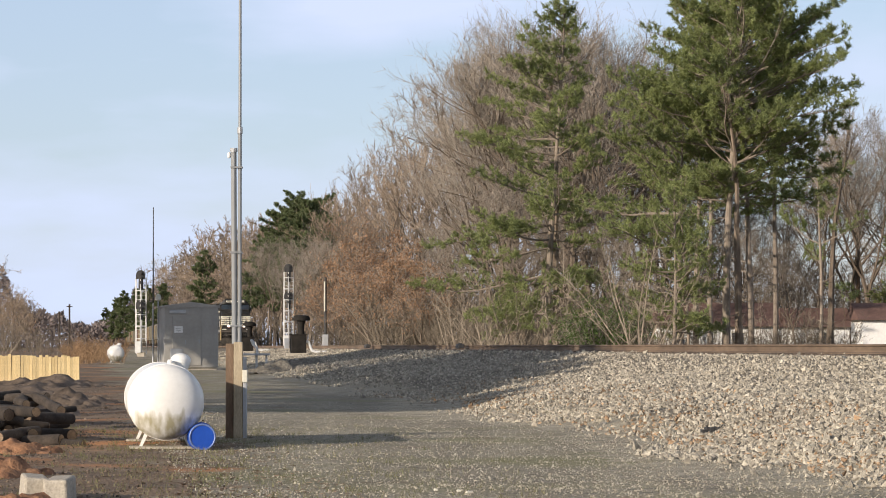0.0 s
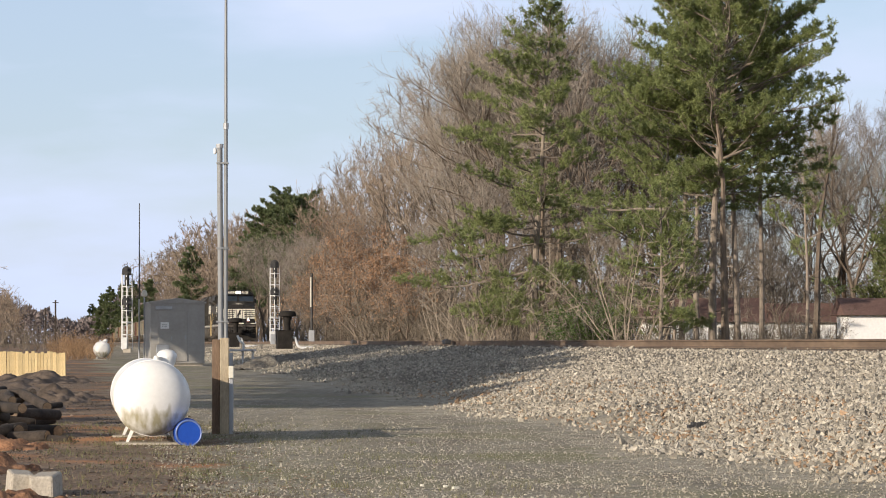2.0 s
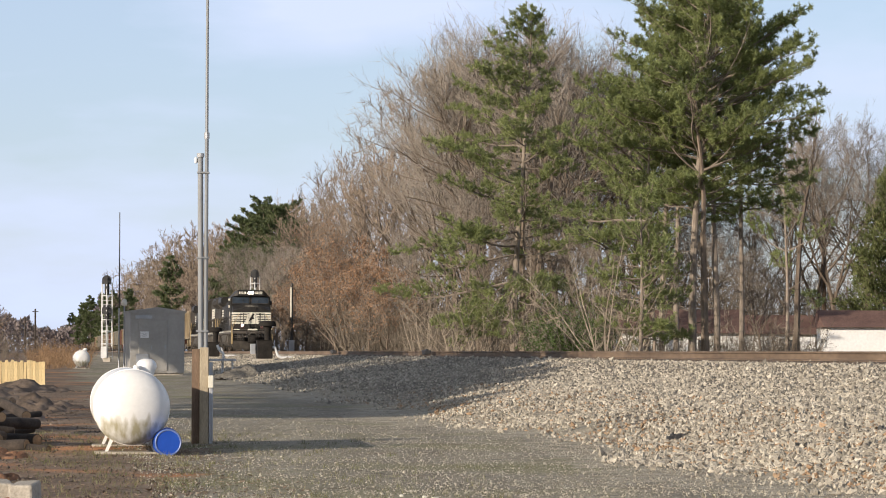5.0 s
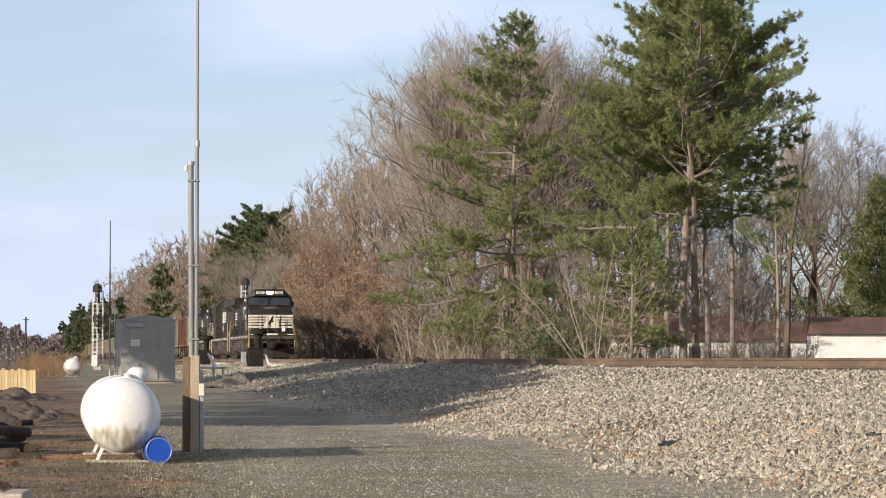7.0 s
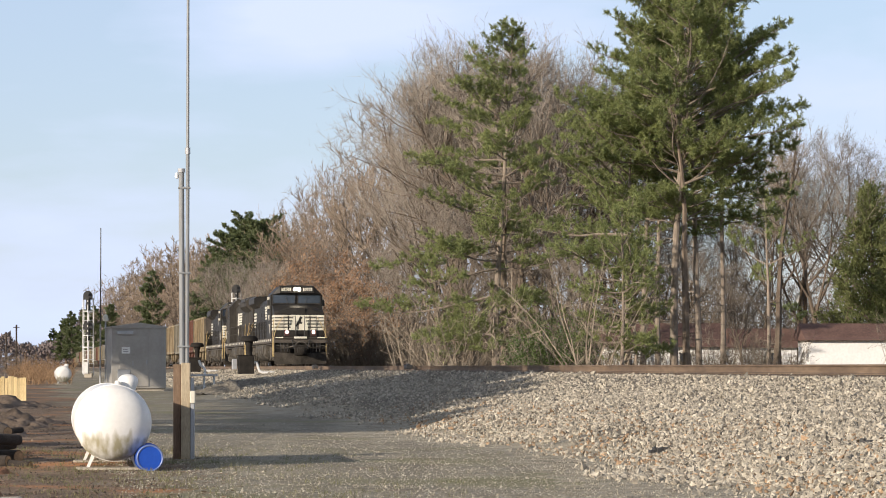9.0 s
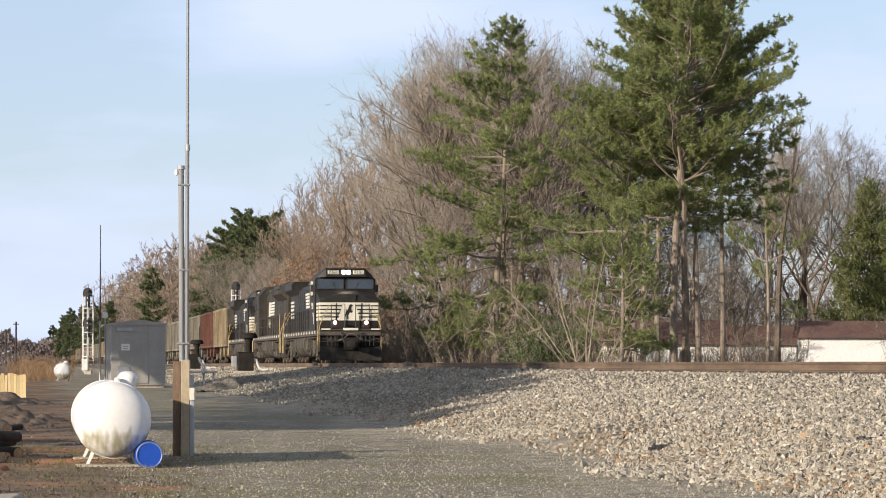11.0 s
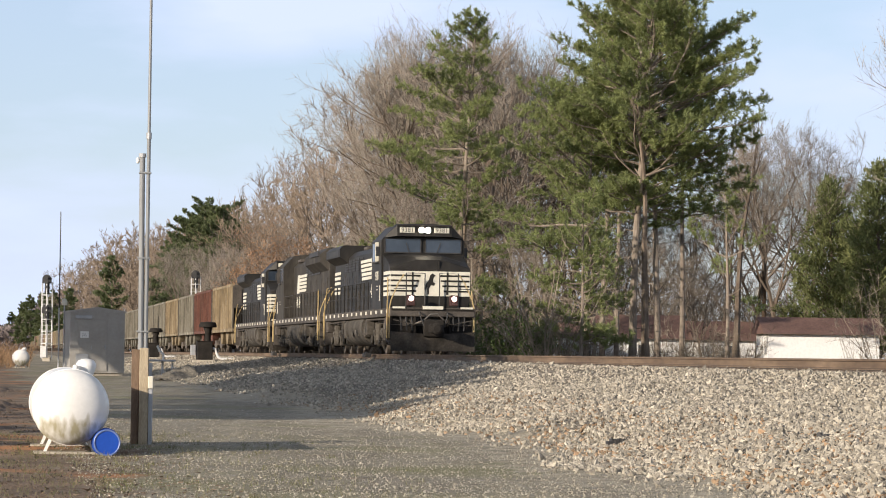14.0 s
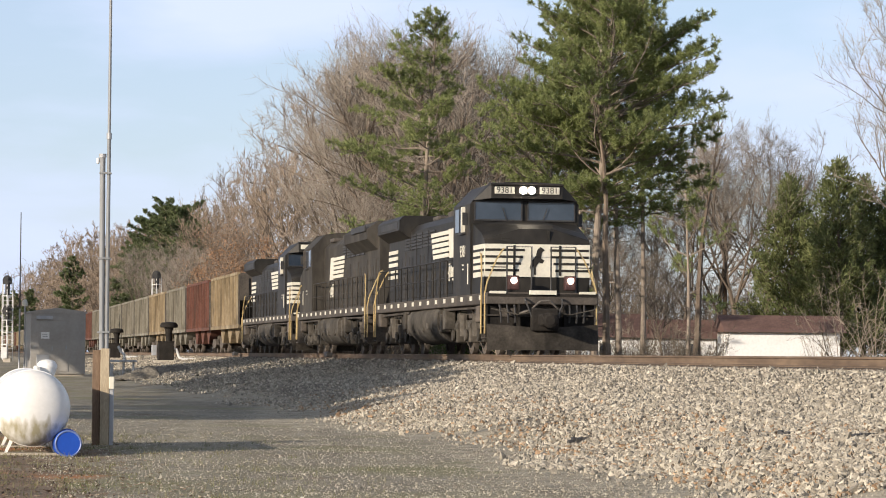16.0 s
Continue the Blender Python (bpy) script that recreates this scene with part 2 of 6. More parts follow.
GREY_STONE = [(0.22, 0.195, 0.155), (0.36, 0.325, 0.262), (0.50, 0.455, 0.37)]
M = {
    "gravel": material("gravel_stone", [(0.23, 0.208, 0.16), (0.34, 0.31, 0.245), (0.47, 0.43, 0.345)], 9.0, 0.9, per=0.4, island=True),
    "stone": material("ballast_stone", GREY_STONE, 9.0, 0.9, per=0.42, island=True),
    "bark": material("bark", [(0.10, 0.075, 0.055), (0.21, 0.165, 0.125)], 3.0, 0.95, bump=0.5, stretch=(3, 3, 0.6), per=0.15),
    "pine_bark": material("pine_bark", [(0.17, 0.137, 0.108), (0.33, 0.275, 0.22)], 3.0, 0.95, bump=0.3, stretch=(3, 3, 0.8), per=0.12),
    "twig": material("twig", [(0.195, 0.165, 0.132), (0.35, 0.305, 0.255)], 0.5, 0.95, per=0.25),
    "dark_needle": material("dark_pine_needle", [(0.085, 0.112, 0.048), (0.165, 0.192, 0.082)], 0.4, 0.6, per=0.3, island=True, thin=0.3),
    "far_twig": material("brown_twig", [(0.20, 0.152, 0.11), (0.33, 0.26, 0.192)], 0.3, 0.95, per=0.25),
    # dark brown brush, with the wood's inner shade put into the colour
    "brush": material("shaded_brush_twig", [(0.115, 0.094, 0.071), (0.225, 0.187, 0.142)], 0.5, 0.95, per=0.25),
    "weed": material("dry_weed", [(0.20, 0.125, 0.068), (0.36, 0.235, 0.135)], 0.5, 0.95, per=0.25),
    "pale_twig": material("pale_twig", [(0.20, 0.165, 0.127), (0.34, 0.287, 0.223)], 0.7, 0.95, per=0.15),
    "needle": material("pine_needle", [(0.195, 0.232, 0.088), (0.355, 0.395, 0.16)], 0.5, 0.6, per=0.3, island=True, thin=0.5),
    "cedar": material("cedar_leaf", [(0.09, 0.115, 0.04), (0.19, 0.205, 0.075)], 0.7, 0.7, per=0.3, island=True, thin=0.25),
    "dry_leaf": material("dry_leaf", [(0.29, 0.165, 0.092), (0.46, 0.295, 0.18)], 0.8, 0.85, per=0.3, island=True, thin=0.3),
    "green_leaf": material("green_leaf", [(0.045, 0.085, 0.018), (0.11, 0.165, 0.038)], 0.8, 0.6, per=0.3, island=True, thin=0.3),
    "rail": material("rusty_rail", [(0.10, 0.068, 0.046), (0.21, 0.15, 0.10)], 1.2, 0.8, bump=0.2, stretch=(1, 0.2, 1)),
    "rail_top": material("worn_rail_head", [(0.35, 0.32, 0.29), (0.5, 0.47, 0.43)], 3.0, 0.35, 0.9),
    "tie": material("creosote_tie", [(0.06, 0.045, 0.035), (0.14, 0.11, 0.085)], 3.0, 0.9, bump=0.4, per=0.2),
    "black": material("black_paint", [(0.013, 0.012, 0.011), (0.024, 0.022, 0.019), (0.042, 0.037, 0.031)], 1.2, 0.55, fine=6, spec=0.25, grain=0.15, stretch=(1, 1, 0.45)),
    "dusty_black": material("dusty_black_paint", [(0.026, 0.023, 0.020), (0.05, 0.045, 0.038), (0.08, 0.071, 0.059)], 1.0, 0.7, fine=6, spec=0.2, grain=0.18, stretch=(1, 1, 0.45)),
    # grime on the engines; on car ends it stands for the gap's shade
    "grime_shade": material("grimy_shaded_black", [(0.035, 0.030, 0.026), (0.10, 0.085, 0.07)], 1.8, 0.8, bump=0.2),
    "truck": material("dusty_truck", [(0.05, 0.042, 0.035), (0.15, 0.125, 0.10)], 3.0, 0.85, bump=0.3),
    "white": material("white_paint", [(0.60, 0.57, 0.47), (0.74, 0.71, 0.60)], 2.0, 0.5, grain=0.05),
    "gold": material("yellow_rail_paint", [(0.36, 0.26, 0.11), (0.52, 0.40, 0.20)], 2.5, 0.5, grain=0.08),
    "tank": material("tank_white", [(0.74, 0.73, 0.69), (0.84, 0.83, 0.80)], 2.0, 0.4, grain=0.03),
    "galv": material("galvanised_steel", [(0.33, 0.34, 0.35), (0.46, 0.47, 0.48)], 3.0, 0.5, 0.35, grain=0.05),
    "alu": material("dull_aluminium", [(0.31, 0.295, 0.265), (0.41, 0.39, 0.355)], 0.9, 0.6, 0.1, grain=0.05),
    "dark": material("dark_steel", [(0.02, 0.02, 0.022), (0.05, 0.048, 0.045)], 2.5, 0.6),
    "wood": material("treated_post", [(0.31, 0.25, 0.17), (0.50, 0.415, 0.285)], 3.0, 0.85, bump=0.3, stretch=(6, 6, 0.7)),
    "old_wood": material("weathered_post", [(0.13, 0.085, 0.055), (0.24, 0.165, 0.11)], 3.0, 0.9, bump=0.4, stretch=(6, 6, 0.7)),
    "log": material("log_bark", [(0.02, 0.016, 0.013), (0.07, 0.054, 0.042)], 4.0, 0.95, bump=0.5, per=0.3),
    "log_end": material("sawn_end", [(0.14, 0.10, 0.065), (0.28, 0.20, 0.13)], 6.0, 0.9, per=0.4),
    "lumber": material("fresh_sawn_slat", [(0.50, 0.38, 0.19), (0.66, 0.53, 0.30)], 3.0, 0.85, stretch=(4, 4, 0.7), per=0.18),
    "blue": material("blue_plastic", [(0.012, 0.06, 0.36), (0.018, 0.085, 0.44)], 3.0, 0.5, spec=0.25, grain=0.05),
    "concrete": material("concrete", [(0.36, 0.32, 0.26), (0.50, 0.45, 0.37)], 5.0, 0.9, bump=0.3),
    "house": material("white_siding", [(0.76, 0.755, 0.73), (0.84, 0.835, 0.81)], 0.8, 0.7, grain=0.06),
    "roof": material("dark_roof", [(0.10, 0.055, 0.045), (0.17, 0.10, 0.08)], 1.0, 0.85),
    "glass": material("dark_glass", [(0.02, 0.03, 0.045), (0.045, 0.06, 0.085)], 1.0, 0.06, spec=0.8, grain=0.03),
    "steel_light": glow("lamp_lens", (1.0, 0.93, 0.80), 40.0),
}


def ground_material():
    """Gravel, cinders, red dirt, leaf litter and grass, mixed by where they lie."""
    mat = bpy.data.materials.new("ground_cover")
    mat.use_nodes = True
    nt, ln = mat.node_tree.nodes, mat.node_tree.links
    bs = nt["Principled BSDF"]
    bs.inputs["Roughness"].default_value = 0.95
    bs.inputs["Specular IOR Level"].default_value = 0.2
    co = nt.new("ShaderNodeTexCoord")

    def noise_tex(scale, detail=6.0, lo=0.35, hi=0.65):
        n = nt.new("ShaderNodeTexNoise")
        n.inputs["Scale"].default_value, n.inputs["Detail"].default_value = scale, detail
        ln.new(co.outputs["Object"], n.inputs["Vector"])
        m = nt.new("ShaderNodeMapRange")
        m.inputs["From Min"].default_value, m.inputs["From Max"].default_value = lo, hi
        ln.new(n.outputs[0], m.inputs["Value"])
        return m.outputs[0]

    def mix(fac, a, b, kind="MIX"):
        m = nt.new("ShaderNodeMixRGB")
        m.blend_type = kind
        for i, v in enumerate((fac, a, b)):
            if isinstance(v, (tuple, float)):
                m.inputs[i].default_value = (*v, 1) if isinstance(v, tuple) else v
            else:
                ln.new(v, m.inputs[i])
        return m.outputs[0]

    # small stones
    vo = nt.new("ShaderNodeTexVoronoi")
    vo.inputs["Scale"].default_value = 26.0
    ln.new(co.outputs["Object"], vo.inputs["Vector"])
    sep = nt.new("ShaderNodeSeparateColor")
    ln.new(vo.outputs["Color"], sep.inputs[0])
    gravel = mix(sep.outputs[0], (0.278, 0.245, 0.18), (0.468, 0.42, 0.315))
    gravel = mix(noise_tex(0.55, 5.0), mix(0.5, gravel, (0.225, 0.20, 0.145)), gravel)
    ruts = nt.new("ShaderNodeMapping")      # wheel tracks along the yard
    ruts.inputs["Rotation"].default_value = (0, 0, -AZ)
    ruts.inputs["Scale"].default_value = (1.1, 0.07, 1)
    ln.new(co.outputs["Object"], ruts.inputs[0])
    rn = nt.new("ShaderNodeTexNoise")
    rn.inputs["Scale"].default_value, rn.inputs["Detail"].default_value = 1.0, 5.0
    ln.new(ruts.outputs[0], rn.inputs["Vector"])
    rm = nt.new("ShaderNodeMapRange")
    rm.inputs["From Min"].default_value, rm.inputs["From Max"].default_value = 0.42, 0.62
    ln.new(rn.outputs[0], rm.inputs["Value"])
    gravel = mix(rm.outputs[0], mix(0.45, gravel, (0.17, 0.15, 0.12)), gravel)
    speck = mix(noise_tex(14.0, 3.0, 0.60, 0.68), gravel, (0.50, 0.47, 0.42))
    gravel = mix(noise_tex(5.0, 4.0, 0.30, 0.42), (0.17, 0.155, 0.12), speck)
    gravel = mix(noise_tex(0.25, 6.0, 0.52, 0.68), gravel, mix(sep.outputs[1], (0.19, 0.185, 0.095), (0.31, 0.29, 0.18)))
    dirt = mix(noise_tex(0.8, 6.0), (0.11, 0.083, 0.062), (0.26, 0.19, 0.132))
    dirt = mix(noise_tex(0.33, 4.0, 0.56, 0.64), dirt, (0.44, 0.215, 0.10))
    dirt = mix(noise_tex(17.0, 5.0, 0.48, 0.70), dirt, (0.30, 0.215, 0.145))
    litter = mix(noise_tex(2.5, 6.0), (0.16, 0.11, 0.07), (0.30, 0.21, 0.13))
    litter = mix(noise_tex(0.15, 4.0, 0.5, 0.6), litter, (0.12, 0.13, 0.05))
    at = nt.new("ShaderNodeAttribute")
    at.attribute_name = "cover"
    s2 = nt.new("ShaderNodeSeparateColor")
    ln.new(at.outputs["Color"], s2.inputs[0])
    edge = noise_tex(1.2, 6.0, 0.3, 0.7)

    def soft(mask):
        a = nt.new("ShaderNodeMath")
        a.operation = "ADD"
        ln.new(mask, a.inputs[0])
        ln.new(edge, a.inputs[1])
        r = nt.new("ShaderNodeMapRange")
        r.inputs["From Min"].default_value, r.inputs["From Max"].default_value = 0.8, 1.2
        ln.new(a.outputs[0], r.inputs["Value"])
        return r.outputs[0]

    dusty = mix(noise_tex(3.0, 5.0), (0.34, 0.30, 0.225), (0.47, 0.42, 0.325))
    gravel = mix(soft(at.outputs["Alpha"]), gravel, dusty)      # fines washed to the foot of the bank
    col = mix(soft(s2.outputs[0]), gravel, dirt)
    col = mix(soft(s2.outputs[1]), col, litter)
    col = mix(soft(s2.outputs[2]), col, mix(sep.outputs[2], (0.11, 0.095, 0.075), (0.30, 0.265, 0.21)))
    ln.new(col, bs.inputs["Base Color"])
    bp = nt.new("ShaderNodeBump")
    bp.inputs["Strength"].default_value, bp.inputs["Distance"].default_value = 0.6, 0.02
    ln.new(vo.outputs["Distance"], bp.inputs["Height"])
    ln.new(bp.outputs[0], bs.inputs["Normal"])
    return mat


# ---- ground ----
def build_ground():
    xs = np.concatenate([-np.geomspace(2500, 22, 26), np.arange(-20, 24.1, 0.4), np.geomspace(26, 2500, 26)])
    ys = np.concatenate([-np.geomspace(600, 12, 12), np.arange(-10, 14, 3.0), np.arange(14, 75, 0.4), np.arange(75, 150, 1.5), np.geomspace(152, 4000, 50)])
    # rows follow the line, so that its bank stays even
    X, D = np.meshgrid(xs, ys)
    lat, d = X + 9.0, D
    wx = d * E.x + lat * N.x
    wy = d * E.y + lat * N.y
    z = height(wx, wy)
    me_v = np.stack([wx, wy, z], -1).reshape(-1, 3)
    nx, ny = len(xs), len(ys)
    i = np.arange(nx * ny).reshape(ny, nx)
    f = np.stack([i[:-1, :-1], i[:-1, 1:], i[1:, 1:], i[1:, :-1]], -1).reshape(-1, 4)
    me = quick_mesh("ground", me_v, f, ground_material())
    me.polygons.foreach_set("use_smooth", [True] * len(me.polygons))
    la, dd = lat.ravel(), d.ravel()
    xx = wx.ravel()
    dirt = smooth(2.4, 0.6, la + 0.35 * np.sin(dd * 0.3) + 0.25 * np.sin(dd * 0.83))
    litter = smooth(LINE + 2.2, LINE + 5, la)
    litter = np.maximum(litter, smooth(-6, -14, la))
    stones = smooth(7.4, 9.0, la) * smooth(LINE + 3.5, LINE + 2.5, la)
    fines = 0.75 * smooth(5.2, 6.6, la + 0.5 * np.sin(dd * 0.27)) * smooth(9.5, 8.0, la)
    attr = me.color_attributes.new("cover", "FLOAT_COLOR", "POINT")
    attr.data.foreach_set("color", np.stack([dirt, litter, stones, fines], -1).astype(np.float32).ravel())
    return tagged(new("ground", me), "grey gravel yard with red dirt and leaf litter", "ground", kind="structure")


def stones(name, count, d0, d1, lat0, lat1, size, label, mat, seed, lift=0.0, ragged=0.0, category="ballast", flat=0.62, facets=8):
    """Loose stones strewn over the ground, squashed and turned at random."""
    rg = np.random.default_rng(seed)
    base = np.array([(1, 0, 0), (-1, 0, 0), (0, 1, 0), (0, -1, 0), (0, 0, 1), (0, 0, -1)], float)
    tri = np.array([(0, 2, 4), (2, 1, 4), (1, 3, 4), (3, 0, 4), (2, 0, 5), (1, 2, 5), (3, 1, 5), (0, 3, 5)])
    if facets == 4:
        base = np.array([(1, 0, -0.7), (-1, 0, -0.7), (0, 1, 0.7), (0, -1, 0.7)], float)
        tri = np.array([(0, 1, 2), (0, 3, 1), (0, 2, 3), (1, 3, 2)])
    nv = len(base)
    u = rg.random(count)
    d = 1 / (1 / d0 + u * (1 / d1 - 1 / d0)) if d1 / d0 > 1.5 else d0 + u * (d1 - d0)
    lat = lat0 + rg.random(count) * (lat1 - lat0)
    if ragged:      # thin out towards the near edge
        wav = lat0 + ragged * (0.5 + 0.3 * np.sin(d * 0.35) + 0.2 * np.sin(d * 0.9 + 1)) * rg.random(count) ** 0.4
        lat = np.where(lat < wav, wav + rg.random(count) ** 2 * (lat1 - wav), lat)
    x, y = d * E.x + lat * N.x, d * E.y + lat * N.y
    z = height(x, y)
    s = size * np.exp(rg.normal(0, 0.27, count))
    q = rg.normal(size=(count, 4))
    q /= np.linalg.norm(q, axis=1, keepdims=True)
    if flat < 0.3:      # leaves lie flat
        q = q * 0.12
        turn = rg.random(count) * math.pi
        q[:, 0] += np.cos(turn)
        q[:, 3] += np.sin(turn)
        q /= np.linalg.norm(q, axis=1, keepdims=True)
    a, b, c, e = q.T
    R = np.stack([1 - 2 * (c * c + e * e), 2 * (b * c - a * e), 2 * (b * e + a * c), 2 * (b * c + a * e), 1 - 2 * (b * b + e * e),
                  2 * (c * e - a * b), 2 * (b * e - a * c), 2 * (c * e + a * b), 1 - 2 * (b * b + c * c)], -1).reshape(-1, 3, 3)
    k = base[None] * (1 + rg.normal(0, 0.24, (count, nv, 1))) * np.array([1.0, 0.8, flat])
    v = np.einsum("nij,nkj->nki", R, k) * s[:, None, None] * 0.5
    v += np.stack([x, y, z + s * 0.16 + lift], -1)[:, None]
    f = (tri[None] + nv * np.arange(count)[:, None, None]).reshape(-1, 3)
    return tagged(new(name, quick_mesh(name, v.reshape(-1, 3), f, mat)), label, category, kind="stuff")


def build_line():
    # rails: flat base, web, head
    prof = [(-0.075, 0), (0.075, 0), (0.075, 0.012), (0.012, 0.035), (0.012, 0.135), (0.037, 0.15), (0.037, 0.178), (0.028, 0.186),
            (-0.028, 0.186), (-0.037, 0.178), (-0.037, 0.15), (-0.012, 0.135), (-0.012, 0.035), (-0.075, 0.012)]
    for side in (-1, 1):
        s = Shape()
        s.prism([(p[0] + side * 0.755, p[1]) for p in prof], "y", -60, 1500)
        ob = part("rail", s, M["rail"], None, m=place(0, LINE, RAIL_Z - 0.186))
        tagged(ob, "rust-brown steel rail on a ballast bank", "rail", "rails of the line", "structure")
    s = Shape().box(-1.3, 1.3, -0.11, 0.11, -0.18, 0, 0.012)
    me = s.mesh("tie", M["tie"])
    holder = thing("track_ties", place(0, LINE, RAIL_Z - 0.19), "row of dark creosoted wooden ties", "ties", kind="structure")
    for i in range(300):
        ob = part("tie", me, None, holder, m=pose(random.uniform(-0.03, 0.03), 14 + i * 0.5, 0, 0, 0, random.uniform(-0.6, 0.6)))


# ---- trees ----
class Wood:
    """Gathers tapered limbs (triangular tubes) and leaf blades as arrays."""

    def __init__(self, seed):
        self.rg = random.Random(seed)
        self.v, self.f, self.n = [], [], 0

    def limb(self, pts, r0, r1, n=3):
        m = len(pts)
        if m < 2:
            return
        t = pts[-1] - pts[0]
        t.normalize()
        a = t.cross(Vector((0.9, 0.3, 0.2) if abs(t.z) > 0.6 else (0, 0, 1))).normalized()
        b = t.cross(a)
        for i, p in enumerate(pts):
            r = r0 + (r1 - r0) * i / (m - 1)
            for k in range(n):
                an = 2 * math.pi * k / n
                q = p + a * (math.cos(an) * r) + b * (math.sin(an) * r)
                self.v.append((q.x, q.y, q.z))
        for i in range(m - 1):
            for k in range(n):
                c, d = self.n + i * n + k, self.n + i * n + (k + 1) % n
                self.f.append((c, d, d + n))
                self.f.append((c, d + n, c + n))
        self.n += m * n

    def blade(self, p, way, length, width):
        s = way.cross(Vector((self.rg.uniform(-1, 1), self.rg.uniform(-1, 1), self.rg.uniform(-1, 1))))
        if s.length < 1e-4:
            return
        s = s.normalized() * (width / 2)
        q = p + way * length
        for w in (p - s, p + s, q):
            self.v.append((w.x, w.y, w.z))
        self.f.append((self.n, self.n + 1, self.n + 2))
        self.n += 3

    def leaf(self, p, way, length, width):
        """A four-cornered leaf."""
        s = way.cross(Vector((self.rg.uniform(-1, 1), self.rg.uniform(-1, 1), self.rg.uniform(-1, 1))))
        if s.length < 1e-4:
            return
        s = s.normalized() * (width / 2)
        mid, q = p + way * length * 0.5, p + way * length
        for w in (p, mid + s, q, mid - s):
            self.v.append((w.x, w.y, w.z))
        self.f.append((self.n, self.n + 1, self.n + 2))
        self.f.append((self.n, self.n + 2, self.n + 3))
        self.n += 4

    def mesh(self, name, mat):
        return quick_mesh(name, np.array(self.v, float), np.array(self.f), mat)


def rand_way(rg, up=0.0):
    while True:
        v = Vector((rg.uniform(-1, 1), rg.uniform(-1, 1), rg.uniform(-1, 1)))
        if 0.05 < v.length < 1:
            v.normalize()
            v.z += up
            return v.normalized()


def bend(rg, p, way, length, n, wob, lift=0.0):
    pts = [p.copy()]
    w = way.copy()
    for i in range(n):
        w = (w + rand_way(rg) * wob + Vector((0, 0, lift))).normalized()
        pts.append(pts[-1] + w * (length / n))
    return pts, w


def at_share(pts, u):
    """The point at share u of a bent limb."""
    k = min(max(u, 0.0), 0.9999) * (len(pts) - 1)
    i = int(k)
    return pts[i].lerp(pts[i + 1], k - i)


def bare_tree(seed, high, spread=0.34, rich=1.0, twig_r=0.012, leaves=0.0, start=0.25, lean=0.1, steep=0.9, limbs=10, kids=8, twig="twig"):
    """Meshes of a leafless broadleaf tree: trunk and limbs forking four times, twigs, dry leaves.  steep: how upright its limbs grow."""
    rg = random.Random(seed)
    wood, twigs, dry = Wood(seed), Wood(seed + 1), Wood(seed + 2)
    top, _ = bend(rg, Vector((0, 0, -0.3)), Vector((rg.uniform(-lean, lean), rg.uniform(-lean, lean), 1)).normalized(), high * 0.74, 8, 0.09, 0.02)
    r0 = high * 0.0125
    wood.limb(top, r0, r0 * 0.2, 6)
    fine = max(2, int(5 * rich + 0.5))
    for i in range(limbs):
        u = start + (1 - start) * ((i + rg.random()) / limbs) ** 0.85
        an = i * 2.4 + rg.uniform(-0.5, 0.5)
        ln = high * spread * (1.2 - 0.65 * u) * rg.uniform(0.75, 1.25)
        way = Vector((math.cos(an), math.sin(an), steep * rg.uniform(0.45, 1.25) + u * 0.5)).normalized()
        pts, w = bend(rg, at_share(top, u), way, ln, 6, 0.2, 0.09 * steep)
        r1 = r0 * (1.1 - u) * 0.6 + 0.014
        wood.limb(pts, r1, r1 * 0.25, 4)
        for j in range(kids):
            s = 0.22 + 0.78 * (j + rg.random()) / kids
            l2 = ln * (0.62 - 0.3 * s) * rg.uniform(0.7, 1.25)
            p2, w2 = bend(rg, at_share(pts, s), (w + rand_way(rg, 0.15) * 1.0).normalized(), l2, 4, 0.2, 0.09)
            r2 = r1 * (0.5 - 0.25 * s) + 0.005
            wood.limb(p2, r2, r2 * 0.4, 3)
            for k in range(max(3, int(6 * rich))):
                l3 = l2 * rg.uniform(0.3, 0.62)
                p3, w3 = bend(rg, at_share(p2, rg.uniform(0.15, 1)), (w2 + rand_way(rg, 0.25) * 0.85).normalized(), l3, 2, 0.2, 0.12)
                for a, b in zip(p3, p3[1:]):
                    twigs.blade(a, (b - a).normalized(), (b - a).length * 1.25, twig_r * 2.6)
                for m in range(fine):
                    e = at_share(p3, rg.uniform(0.1, 1))
                    w4 = (w3 + rand_way(rg, 0.35) * 0.75).normalized()
                    tl = l3 * rg.uniform(0.35, 0.75) + 0.12
                    twigs.blade(e, w4, tl, twig_r * 1.9)
                    for o in range(3):
                        g = e + w4 * (tl * rg.uniform(0.2, 0.95))
                        twigs.blade(g, (w4 + rand_way(rg, 0.3) * 0.8).normalized(), tl * rg.uniform(0.35, 0.7), twig_r * 1.4)
                        if leaves and rg.random() < leaves * 0.55:
                            dry.leaf(g + rand_way(rg) * 0.2, rand_way(rg, -0.6), 0.12 + 3.5 * twig_r, 0.08 + 2.5 * twig_r)
    return wood.mesh("trunk", M["bark"]), twigs.mesh("crown", M[twig]), (dry.mesh("dry_leaves", M["dry_leaf"]) if dry.f else None)


